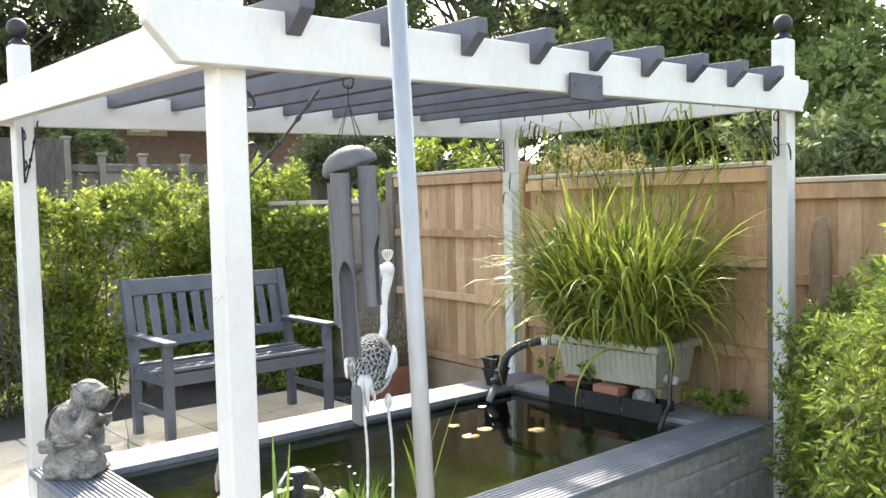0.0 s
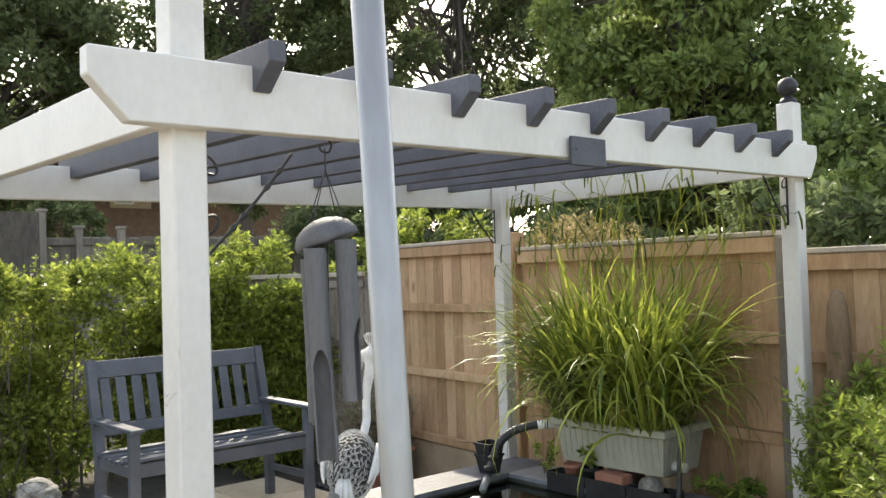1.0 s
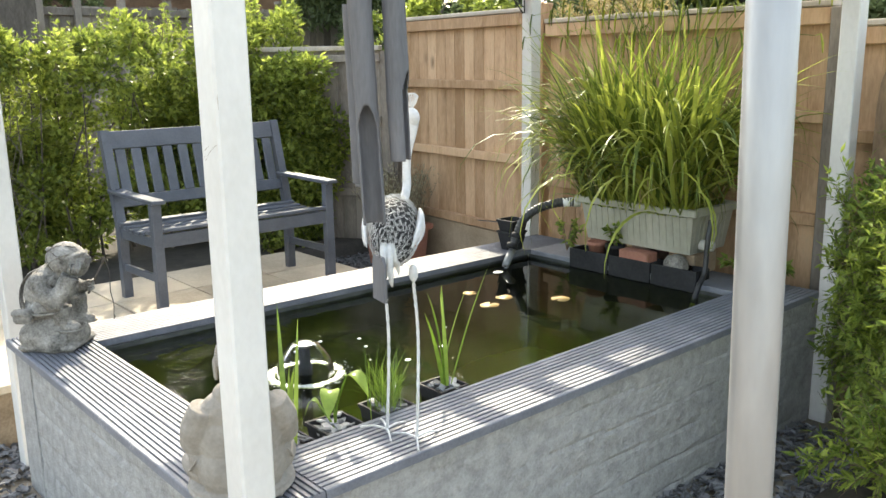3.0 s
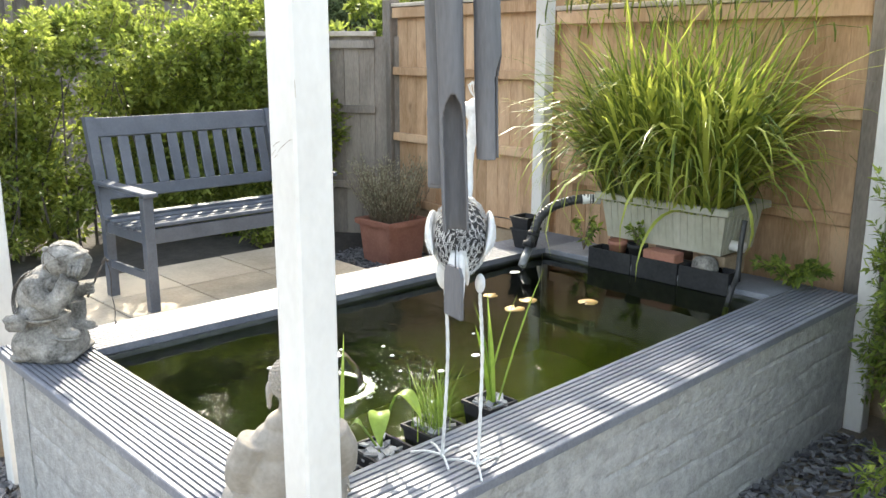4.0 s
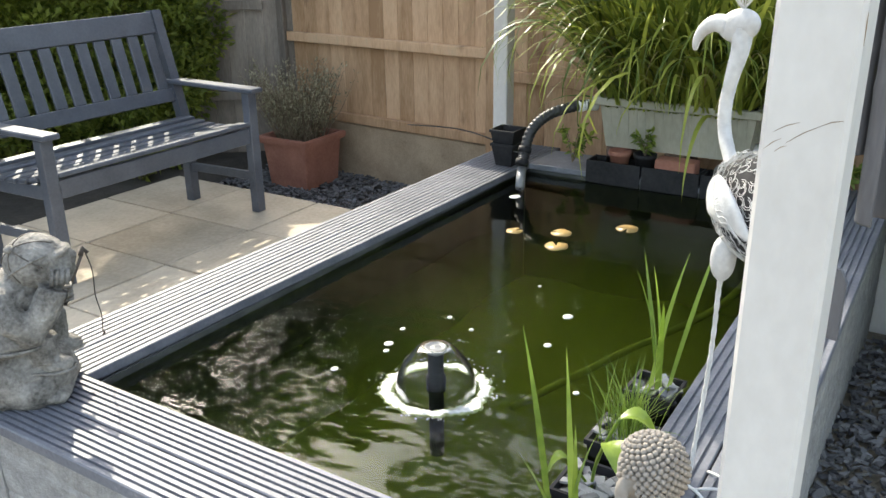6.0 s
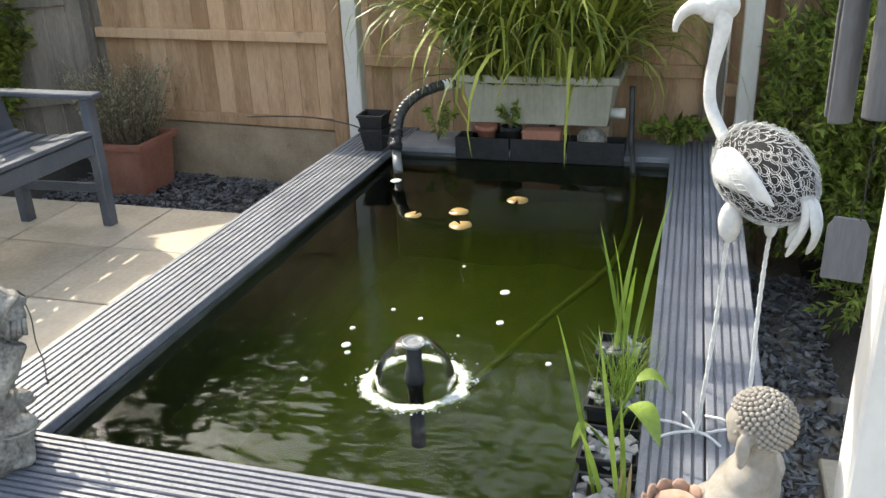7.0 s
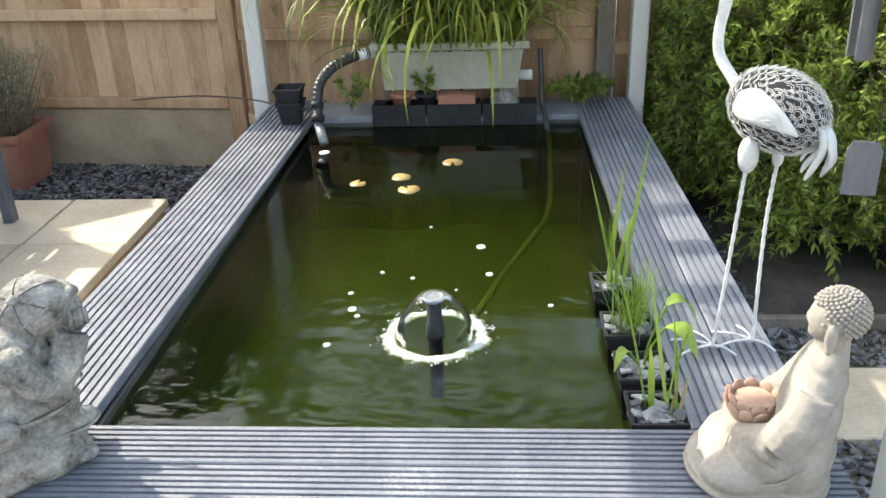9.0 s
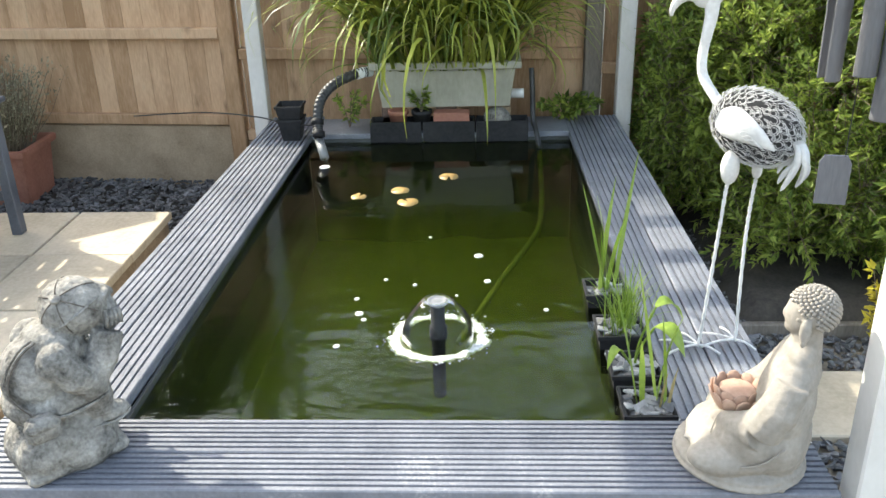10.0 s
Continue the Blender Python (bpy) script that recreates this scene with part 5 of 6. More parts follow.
for k in range(12):
    x, y = r.uniform(1.9, 2.7), r.uniform(-2.2, -1.5)
    tube(bm, catmull([(x, y, GZ - 0.02), (x + r.normal(0, 0.1), y + r.normal(0, 0.1), 0.5), (x + r.normal(0, 0.3), y + r.normal(0, 0.25), 1.2)], 4), [0.02 - 0.0016 * q for q in range(9)], 6)
tagged(part("stem_growth", bm, bark, shrub), kind="stuff")
sprig("yellow_flowers", (1.33, -1.15, GZ), 160, 0.11, 0.34, 0.038, yellow_leaf, "small clump of bright yellow flowers and leaves by the shrub", 48, 16)


def tree(name, base, height, crown, n, size, mat, label, seed, trunk_r=0.16, nclump=70, wide=0.55):
    """Tapered trunk, limbs, and a crown of leaf clumps with gaps. crown: (cx, cy, cz, rx, ry, rz)."""
    r = np.random.default_rng(seed)
    t = thing(name, base, label, "tree")
    b = bmesh.new()
    c = V3(crown[:3])
    top = c + V3((0, 0, crown[5] * 0.6))
    tr = catmull([base, V3(base).lerp(top, 0.35) + V3((r.normal(0, 0.15), r.normal(0, 0.15), 0)), V3(base).lerp(top, 0.7), top], 5)
    tube(b, tr, [trunk_r * (1 - 0.85 * i / (len(tr) - 1)) for i in range(len(tr))], 9)
    part("trunk", b, bark, t, "", True)
    cl = []
    b = bmesh.new()
    for k in range(nclump):
        d = unit(r.normal(size=(1, 3)))[0] * (r.uniform(0.25, 1) ** 0.45)
        p = np.array(crown[:3]) + d * np.array(crown[3:])
        s = r.uniform(0.10, 0.24) * max(crown[3:5]) * 0.9
        cl.append((*p, s, s, s * 0.75))
        o = tr[int(len(tr) * r.uniform(0.35, 0.95))]
        e = V3(p)
        tube(b, catmull([o, o.lerp(e, 0.5) + V3((0, 0, 0.12)), e], 3), [trunk_r * q for q in (0.3, 0.26, 0.2, 0.16, 0.12, 0.08, 0.05)], 5, False)
    tagged(part("limb_growth", b, bark, t), kind="stuff")
    P, D = clump_cloud(n, cl, r, 0.3)
    v, f = leaf_mesh(P, D + r.normal(0, 0.8, P.shape) + np.array([0, 0, -0.1]), size, wide)
    child(raw("crown", v, f, mat), t)
    return t


tree("tree", (9.3, 4.3, GZ), 6.0, (9.3, 4.5, 4.1, 2.0, 2.2, 2.5), 46000, 0.125, tree_leaf, "broad light green leafy tree behind the fence", 301, 0.15, 190)
tree("tree", (8.2, 0.2, GZ), 4.0, (8.2, 0.2, 2.2, 1.9, 2.4, 1.35), 30000, 0.115, tree_leaf, "dense green leafy tree behind the fence", 302, 0.14, 120)
tree("tree", (17.2, 17.6, GZ), 15.0, (17.4, 17.6, 10.2, 5.4, 5.0, 6.4), 52000, 0.185, dark_leaf, "tall dark broadleaf tree with gaps of sky", 303, 0.26, 110)
tree("tree", (12.5, 22.6, GZ), 12.0, (12.5, 22.6, 9.6, 5.4, 2.9, 5.6), 50000, 0.20, dark_leaf, "tall dark broadleaf tree seen against the light", 304, 0.28, 155)
tree("tree", (21.5, 13.7, GZ), 12.0, (21.5, 13.7, 9.9, 5.1, 4.8, 6.4), 46000, 0.20, dark_leaf, "tall dark tree beyond the gardens", 305, 0.26, 155)
tree("tree", (3.9, 22.8, GZ), 11.0, (3.5, 22.4, 7.2, 5.4, 3.2, 4.0), 54000, 0.22, dark_leaf, "big dense dark tree beyond the hedge", 306, 0.3, 230)
tree("tree", (4.6, 4.9, GZ), 2.6, (4.7, 4.7, 1.75, 0.9, 0.9, 0.55), 4500, 0.085, hedge_leaf, "bright green leafy bush behind the fence", 307, 0.04, 40)
tree("tree", (7.0, 8.2, GZ), 3.5, (7.0, 8.2, 2.3, 1.7, 1.7, 1.35), 16000, 0.10, dark_leaf, "rounded dark green tree beyond the fence", 310, 0.08, 90)
tree("conifer_bush", (4.4, 2.35, GZ), 2.1, (4.4, 2.2, 1.65, 0.5, 0.9, 0.42), 7000, 0.05, dry_leaf, "rounded golden bush showing over the fence", 308, 0.04, 50, 0.3)
tree("tree", (4.5, 11.5, GZ), 3.3, (3.25, 11.0, 2.32, 0.85, 0.7, 0.72), 8000, 0.08, dark_leaf, "round dark green bush beyond the far fence", 309, 0.05, 40)
for k, (x, y, s) in enumerate(((5.2, 0.9, 0.9), (5.2, -2.6, 1.1), (6.0, 7.5, 1.2), (5.8, 3.4, 0.9), (6.6, 5.2, 1.2), (8.5, 8.6, 1.5), (9.5, 6.6, 1.7), (7.4, 10.0, 1.4))):
    tree("bush", (x, y, GZ), 2.2, (x, y, 1.0 + 0.5 * s, s, s, 0.45 + 0.5 * s), 6500, 0.09, dark_leaf, "dark green garden bush growing behind the fence", 320 + k, 0.05, 50)

# ---------------------------------------------------------------- far fence and buildings
far = thing("far_fence", (3.2, 9.0, GZ), "weathered grey timber fence in a neighbouring garden", "fence")
for i in range(56):
    bm = bmesh.new()
    x = 0.9 + i * 0.125
    z1 = 2.27 + 0.01 * (x - 2) + rng.uniform(-0.01, 0.01)
    box(bm, (x, 9.0, GZ), (x + 0.118, 9.02, z1), 0.002)
    part("board", bm, old_wood, far)
for x in (2.16, 2.6, 3.14, 3.74, 5.4, 7.0):
    bm = bmesh.new()
    box(bm, (x - 0.042, 8.91, GZ), (x + 0.042, 8.998, 2.38 if x > 2.3 else 2.58), 0.006)
    box(bm, (x - 0.056, 8.89, 2.3805 if x > 2.3 else 2.5805000000000002), (x + 0.056, 9.018, 2.42 if x > 2.3 else 2.62), 0.006)
    part("post", bm, old_wood, far)
bm = bmesh.new()
box(bm, (0.9, 8.955, 2.17), (7.9, 8.999, 2.26), 0.004)
part("rail", bm, old_wood, far)

house = thing("brick_house", (9.5, 26.0, GZ), "distant brown brick house with a white-framed window", "house")
bm = bmesh.new()
box(bm, (4.0, 26.0, GZ), (19.0, 32.0, 5.2))
part("wall", bm, brick_mat, house)
bm = bmesh.new()
prism(bm, [(25.6, 5.2), (32.4, 5.2), (29.0, 7.6)], 0, 3.6, 19.4)
part("roof", bm, old_wood, house, "brown tiled roof")
bm = bmesh.new()
box(bm, (9.26, 25.90, 4.20), (10.62, 25.996, 4.80))
part("render_panel", bm, sandstone, house, "pale rendered panel round the window")
bm = bmesh.new()
xw, xe, zb, zt = 9.38, 10.0, 4.32, 4.63
for lo, hi in (((xw, zb), (xe, zb + 0.06)), ((xw, zt - 0.06), (xe, zt)), ((xw, zb + 0.0605), (xw + 0.06, zt - 0.0605)), ((xe - 0.06, zb + 0.0605), (xe, zt - 0.0605))):
    box(bm, (lo[0], 25.84, lo[1]), (hi[0], 25.898, hi[1]))
wf = part("window", bm, white_plastic, house, "white window frame")
bm = bmesh.new()
box(bm, (xw + 0.062, 25.87, zb + 0.062), (xe - 0.062, 25.885, zt - 0.062))
part("pane", bm, black_plastic, wf, "dark glass pane")
bm = bmesh.new()
box(bm, (-3.0, 9.4, GZ), (1.42, 12.4, 2.78))
prism(bm, [(9.2, 2.78), (12.6, 2.78), (10.9, 3.3)], 0, -3.2, 1.5)
solo("garden_shed", bm, orange_wall, (-0.8, 10.9, GZ), "orange-stained timber garden shed beyond the hedge", "shed")

for x, z1, x1 in ((0.95, 2.55, 2.03),):
    bm = bmesh.new()
    box(bm, (x, 8.6, GZ), (x1, 8.64, z1), 0.004)
    part("gate_panel", bm, bark, far, "taller dark timber panel")
bm = bmesh.new()
lathe(bm, (2.80, -0.47, GZ), [(0.050, 0.0), (0.052, 0.7), (0.050, 1.46), (0.042, 1.58), (0.026, 1.64), (0.010, 1.66)], 14)
for v in bm.verts:
    v.co.x += 0.012 * noise.noise(v.co * 9)
    v.co.y += 0.012 * noise.noise(v.co * 9 + V3((5, 5, 5)))
solo("old_stump_post", bm, stump_wood, (2.80, -0.47, GZ), "weathered round timber post standing in front of the fence", "post", smooth=True)

# ---------------------------------------------------------------- statues


def sculpt(bm, voxel, passes=4, rough=0.0, freq=40):
    """Melts overlapping solids into one carved skin."""
    me = bpy.data.meshes.new("rough_block")
    bm.to_mesh(me)
    bm.free()
    ob = new("rough_block", me)
    md = ob.modifiers.new("melt", 'REMESH')
    md.mode, md.voxel_size = 'VOXEL', voxel
    sm = ob.modifiers.new("soften", 'SMOOTH')
    sm.factor, sm.iterations = 0.5, passes
    dg = bpy.context.evaluated_depsgraph_get()
    out = bmesh.new()
    out.from_mesh(ob.evaluated_get(dg).data)
    bpy.data.objects.remove(ob)
    bpy.data.meshes.remove(me)
    if rough:
        out.normal_update()
        for v in out.verts:
            v.co += v.normal * rough * (noise.noise(v.co * freq) + 0.5 * noise.noise(v.co * freq * 2.7))
    return out


def local(origin, f):
    f = V3((f[0], f[1], 0)).normalized()
    s = V3((-f.y, f.x, 0))
    return Matrix(((f.x, s.x, 0, origin[0]), (f.y, s.y, 0, origin[1]), (0, 0, 1, origin[2]), (0, 0, 0, 1)))


def gnome_boy():
    b = bmesh.new()
    # rock with a flat foot
    ball(b, (-0.002, 0, 0.060), (0.122, 0.108, 0.088), u=20, v=14)
    ball(b, (0.050, 0.01, 0.050), (0.072, 0.080, 0.056))
    ball(b, (-0.055, -0.045, 0.055), (0.062, 0.060, 0.062))
    ball(b, (0.020, -0.070, 0.040), (0.070, 0.045, 0.050))
    box(b, (-0.112, -0.098, 0.0), (0.110, 0.098, 0.035), 0.014)
    # body leaning forward
    ball(b, (-0.030, 0, 0.165), (0.078, 0.088, 0.060))
    ball(b, (-0.022, 0, 0.230), (0.078, 0.086, 0.090), (0, 18, 0))
    ball(b, (0.020, -0.004, 0.285), (0.066, 0.084, 0.052), (0, 24, 0))
    # head under a close cap, nose, cheeks
    cap, cr = V3((0.074, -0.008, 0.358)), V3((0.071, 0.073, 0.066))
    ball(b, (0.108, -0.008, 0.340), (0.050, 0.052, 0.056))
    ball(b, cap, cr, u=24, v=16)
    ball(b, (0.130, -0.008, 0.378), (0.022, 0.048, 0.012), (0, -12, 0))
    ball(b, (0.150, -0.006, 0.366), (0.016, 0.014, 0.013), u=10, v=8)
    for s in (-1, 1):
        ball(b, (0.138, 0.028 * s - 0.008, 0.346), (0.020, 0.017, 0.020), u=10, v=8)
    ball(b, (0.144, -0.008, 0.330), (0.015, 0.022, 0.011), u=10, v=8)
    # near arm up to the cheek, far arm to the rod
    for s in (-1, 1):
        ball(b, (-0.002, 0.078 * s, 0.276), (0.042, 0.036, 0.042))
    tube(b, [(0.002, -0.082, 0.278), (0.024, -0.098, 0.235), (0.052, -0.090, 0.205)], [0.034, 0.036, 0.031], 10)
    tube(b, [(0.052, -0.088, 0.203), (0.090, -0.080, 0.250), (0.116, -0.068, 0.304)], [0.033, 0.034, 0.034], 10)
    ball(b, (0.126, -0.058, 0.324), (0.022, 0.014, 0.024), u=10, v=8)
    tube(b, [(-0.004, 0.080, 0.275), (0.030, 0.098, 0.225), (0.070, 0.098, 0.215), (0.094, 0.094, 0.222)], [0.034, 0.034, 0.027, 0.021], 10)
    ball(b, (0.100, 0.092, 0.226), (0.018, 0.020, 0.024), u=10, v=8)
    # legs and boots resting on the rock
    for s, dz in ((-0.054, 0.0), (0.050, 0.012)):
        tube(b, [(-0.024, s, 0.168 + dz), (0.030, s * 1.1, 0.182 + dz), (0.062, s * 1.1, 0.178 + dz)], [0.044, 0.044, 0.040], 10)
        tube(b, [(0.062, s * 1.1, 0.178 + dz), (0.066, s * 1.1, 0.145), (0.068, s * 1.1, 0.112)], [0.040, 0.036, 0.031], 10)
        ball(b, (0.090, s * 1.1, 0.102), (0.042, 0.028, 0.023), (0, 8, 0))
    # satchel at the hip
    box(b, (-0.094, -0.112, 0.128), (-0.034, -0.078, 0.180), 0.012)
    ball(b, (0.052, -0.090, 0.204), (0.037, 0.032, 0.036))
    out = sculpt(b, 0.0034, 3, 0.0018, 60)
    # crisp carving on the skin: cap seams, button, strap, trouser hem, boot welt, fingers
    pole = V3((-0.58, -0.48, 0.66)).normalized()
    e1 = pole.orthogonal().normalized()
    e2 = pole.cross(e1)

    def skin(d, lift=1.0):
        return cap + V3((d.x * cr.x, d.y * cr.y, d.z * cr.z)) * lift
    ball(out, skin(pole, 1.02), (0.013, 0.013, 0.010), u=14, v=10)
    box(out, (-0.098, -0.126, 0.124), (-0.032, -0.100, 0.176), 0.011)
    box(out, (-0.101, -0.131, 0.148), (-0.029, -0.098, 0.182), 0.012)
    tube(out, [skin((V3((1, 0, 0.25)) * math.cos(q) + V3((0, 1, -0.55)) * math.sin(abs(q)) * (1 if q > 0 else -1) + V3((0, 0, -0.55)) * (1 - math.cos(q)) / 2).normalized(), 1.0) for q in np.linspace(0.9, 5.38, 26)], 0.0038, 5)
    for dy in (-0.030, -0.044):
        tube(out, catmull([(-0.074, dy - 0.045, 0.180), (-0.098, dy - 0.008, 0.215), (-0.090, dy, 0.262), (-0.058, dy, 0.305), (-0.026, dy, 0.322)], 4), 0.0032, 5)
    tube(out, catmull([(-0.050, -0.094, 0.160), (0.0, -0.102, 0.156), (0.045, -0.102, 0.162), (0.084, -0.094, 0.168)], 4), 0.0045, 6)
    for s in (-1, 1):
        tube(out, catmull([(0.040, s * 0.058 - 0.030, 0.092), (0.085, s * 0.058 - 0.030, 0.086), (0.124, s * 0.058 - 0.014, 0.088), (0.132, s * 0.058 + 0.005, 0.090)], 4), 0.0042, 5)
    for k in range(4):
        tube(out, [(0.114 + k * 0.011, -0.074 + k * 0.002, 0.312), (0.117 + k * 0.011, -0.072 + k * 0.003, 0.332), (0.120 + k * 0.010, -0.065 + k * 0.004, 0.352 - k * 0.003)], 0.0056, 6)
        tube(out, [(0.100, 0.070 + 0.004 * k, 0.210 + 0.011 * k), (0.118, 0.080, 0.211 + 0.011 * k), (0.114, 0.102, 0.213 + 0.011 * k)], 0.0052, 6)
    # cap seams and strap edges: groove shade painted as thin dark bars; twig rod and its line
    k0 = len(out.faces)
    for k in range(6):
        a = k * math.pi / 3 + 0.3
        w = e1 * math.cos(a) + e2 * math.sin(a)
        tube(out, [skin(pole * math.cos(q) + w * math.sin(q), 0.999) for q in np.linspace(0.16, 1.35, 9)], 0.0016, 5)
    for dy in (-0.025, -0.037, -0.049):
        tube(out, catmull([(-0.076, dy - 0.045, 0.184), (-0.098, dy - 0.008, 0.217), (-0.090, dy, 0.262), (-0.058, dy, 0.303), (-0.028, dy, 0.320)], 4), 0.0014, 5)
    tube(out, [(0.096, 0.088, 0.190), (0.124, 0.112, 0.262), (0.150, 0.136, 0.322)], [0.0045, 0.004, 0.0045], 6)
    tube(out, [(0.142, 0.130, 0.308), (0.150, 0.136, 0.327), (0.158, 0.140, 0.312)], [0.007, 0.008, 0.005], 6)
    tube(out, catmull([(0.152, 0.137, 0.320), (0.162, 0.142, 0.26), (0.160, 0.140, 0.19), (0.166, 0.144, 0.13), (0.163, 0.142, 0.085)], 6), 0.0016, 5)
    tube(out, [(0.163, 0.142, 0.085), (0.167, 0.142, 0.076), (0.162, 0.142, 0.070)], 0.003, 5)
    out.faces.ensure_lookup_table()
    for f in out.faces[k0:]:
        f.material_index = 1
    out.transform(local((-0.154, 1.392, H), (0.70, -0.71)) @ Matrix.Diagonal((1.02, 1.02, 0.985, 1)))
    return solo("garden_statue", out, [stone_grey, bark], (-0.154, 1.392, H), "weathered grey stone statue of a seated child fishing", "statue", smooth=True)


gnome_boy()


def buddha():
    b = bmesh.new()
    for z, k in ((0.012, 1.0), (0.026, 0.97)):
        ball(b, (0.034, 0, z), (0.138 * k, 0.134 * k, 0.022), u=28, v=12)
    box(b, (-0.07, -0.09, 0.0), (0.12, 0.09, 0.02), 0.004)
    # crossed legs under the robe
    ball(b, (0.032, 0, 0.062), (0.116, 0.128, 0.046))
    ball(b, (0.045, 0.085, 0.060), (0.085, 0.050, 0.040), (0, 0, 25))
    ball(b, (0.045, -0.085, 0.060), (0.085, 0.050, 0.040), (0, 0, -25))
    tube(b, [(0.075, 0.09, 0.062), (0.110, 0.02, 0.060), (0.075, -0.07, 0.066)], [0.034, 0.032, 0.030], 10)
    # upright robe
    ball(b, (-0.034, 0, 0.090), (0.068, 0.108, 0.100))
    ball(b, (-0.042, 0, 0.170), (0.058, 0.102, 0.100))
    ball(b, (-0.050, 0, 0.240), (0.050, 0.092, 0.056))
    ball(b, (-0.058, 0, 0.286), (0.036, 0.060, 0.030))
    tube(b, [(-0.062, 0, 0.27), (-0.062, 0, 0.335)], [0.034, 0.028], 12)
    for s in (-1, 1):
        # sleeve from the shoulder to the lap, its broad cuff hanging open below the wrist
        tube(b, [(-0.052, 0.080 * s, 0.252), (-0.036, 0.098 * s, 0.200), (-0.008, 0.100 * s, 0.148)], [0.034, 0.040, 0.042], 12)
        tube(b, [(-0.008, 0.100 * s, 0.148), (0.034, 0.076 * s, 0.126), (0.066, 0.040 * s, 0.112)], [0.042, 0.034, 0.022], 12)
        ball(b, (0.010, 0.094 * s, 0.100), (0.058, 0.030, 0.050), (0, 14, 0))
        ball(b, (0.060, 0.068 * s, 0.084), (0.022, 0.036, 0.044))
        ball(b, (0.076, 0.022 * s, 0.106), (0.022, 0.016, 0.014))
        ball(b, (-0.058, 0.0475 * s, 0.352), (0.012, 0.007, 0.026), u=10, v=8)
        ball(b, (-0.057, 0.0475 * s, 0.328), (0.008, 0.006, 0.013), u=8, v=6)
        tube(b, [(0.064, 0.088 * s, 0.112), (0.080, 0.072 * s, 0.076), (0.088, 0.064 * s, 0.048)], [0.006, 0.005, 0.003], 6)
    # cloth folds over the lap
    for k in range(4):
        tube(b, [(0.090, -0.030 + 0.020 * k, 0.098), (0.112, -0.036 + 0.024 * k, 0.078), (0.126, -0.040 + 0.026 * k, 0.056)], [0.007, 0.008, 0.005], 8)
    ball(b, (0.118, 0.052, 0.066), (0.026, 0.012, 0.009), (0, 0, 30))
    # head
    hx = -0.062
    ball(b, (hx + 0.006, 0, 0.366), (0.041, 0.038, 0.049), u=18, v=12)
    ball(b, (hx + 0.044, 0, 0.364), (0.007, 0.006, 0.012), u=8, v=6)
    ball(b, (hx + 0.030, 0, 0.338), (0.015, 0.018, 0.014), u=10, v=8)
    ball(b, (hx - 0.004, 0, 0.378), (0.045, 0.043, 0.045), u=18, v=12)
    out = sculpt(b, 0.0033, 6, 0.0004, 70)
    # carved hems: cuff edge, sleeve's lower edge, shoulder fold
    for s in (-1, 1):
        for q in (0.0, 0.012, 0.020):
            tube(out, catmull([(0.082 - q, 0.046 * s + s * q * 0.7, 0.116), (0.086 - q, 0.072 * s + s * q * 0.9, 0.092), (0.080 - q, 0.090 * s + s * q * 0.7, 0.056)], 4), 0.0018, 5)
        tube(out, catmull([(0.074, 0.094 * s, 0.056), (0.030, 0.121 * s, 0.062), (-0.020, 0.122 * s, 0.082), (-0.058, 0.108 * s, 0.120)], 5), 0.0026, 5)
    n = 430
    for k in range(n):
        zz = 1 - 2 * (k + 0.5) / n
        a = k * 2.39996
        rr = math.sqrt(1 - zz * zz)
        d = V3((rr * math.cos(a), rr * math.sin(a), zz))
        if d.z < -0.62 or (d.x > 0.50 and d.z < 0.42) or (abs(d.y) > 0.72 and -0.2 < d.x < 0.45 and d.z < 0.05):
            continue
        p = V3((-0.066 + d.x * 0.0455, d.y * 0.0435, 0.378 + d.z * 0.0455))
        bmesh.ops.create_icosphere(out, subdivisions=2, radius=0.0041, matrix=Matrix.Translation(p + d * 0.0015))
    k0 = len(out.faces)
    bowl = bmesh.new()
    cx, cz = 0.052, 0.160
    ball(bowl, (cx, 0, cz - 0.017), (0.043, 0.043, 0.028), u=16, v=10)
    ball(bowl, (cx, 0, cz + 0.009), (0.037, 0.037, 0.004), u=16, v=10)
    for ring, (rr, zz, tl, nn) in enumerate(((0.042, 0.001, 12, 10), (0.047, -0.009, 24, 11))):
        for k in range(nn):
            a = 6.2832 * (k + 0.5 * (ring % 2)) / nn
            m = Matrix.Translation((cx + rr * math.cos(a), rr * math.sin(a), cz + zz)) @ Matrix.Rotation(a, 4, 'Z') @ Matrix.Rotation(radians(tl), 4, 'Y') @ Matrix.Diagonal((0.0042, 0.0165, 0.024, 1))
            bmesh.ops.create_uvsphere(bowl, u_segments=8, v_segments=6, radius=1, matrix=m)
    tmp = bpy.data.meshes.new("bowl")
    bowl.to_mesh(tmp)
    bowl.free()
    out.from_mesh(tmp)
    bpy.data.meshes.remove(tmp)
    out.faces.ensure_lookup_table()
    for f in out.faces[k0:]:
        f.material_index = 1
    out.transform(local((-0.178, -0.158, H), (0.40, 0.92)) @ Matrix.Diagonal((1.04, 1.04, 1.03, 1)))
    return solo("garden_statue", out, [stone_pale, stone_pink], (-0.178, -0.158, H), "pale stone seated meditating statue holding a pinkish lotus bowl", "statue", smooth=True)


buddha()


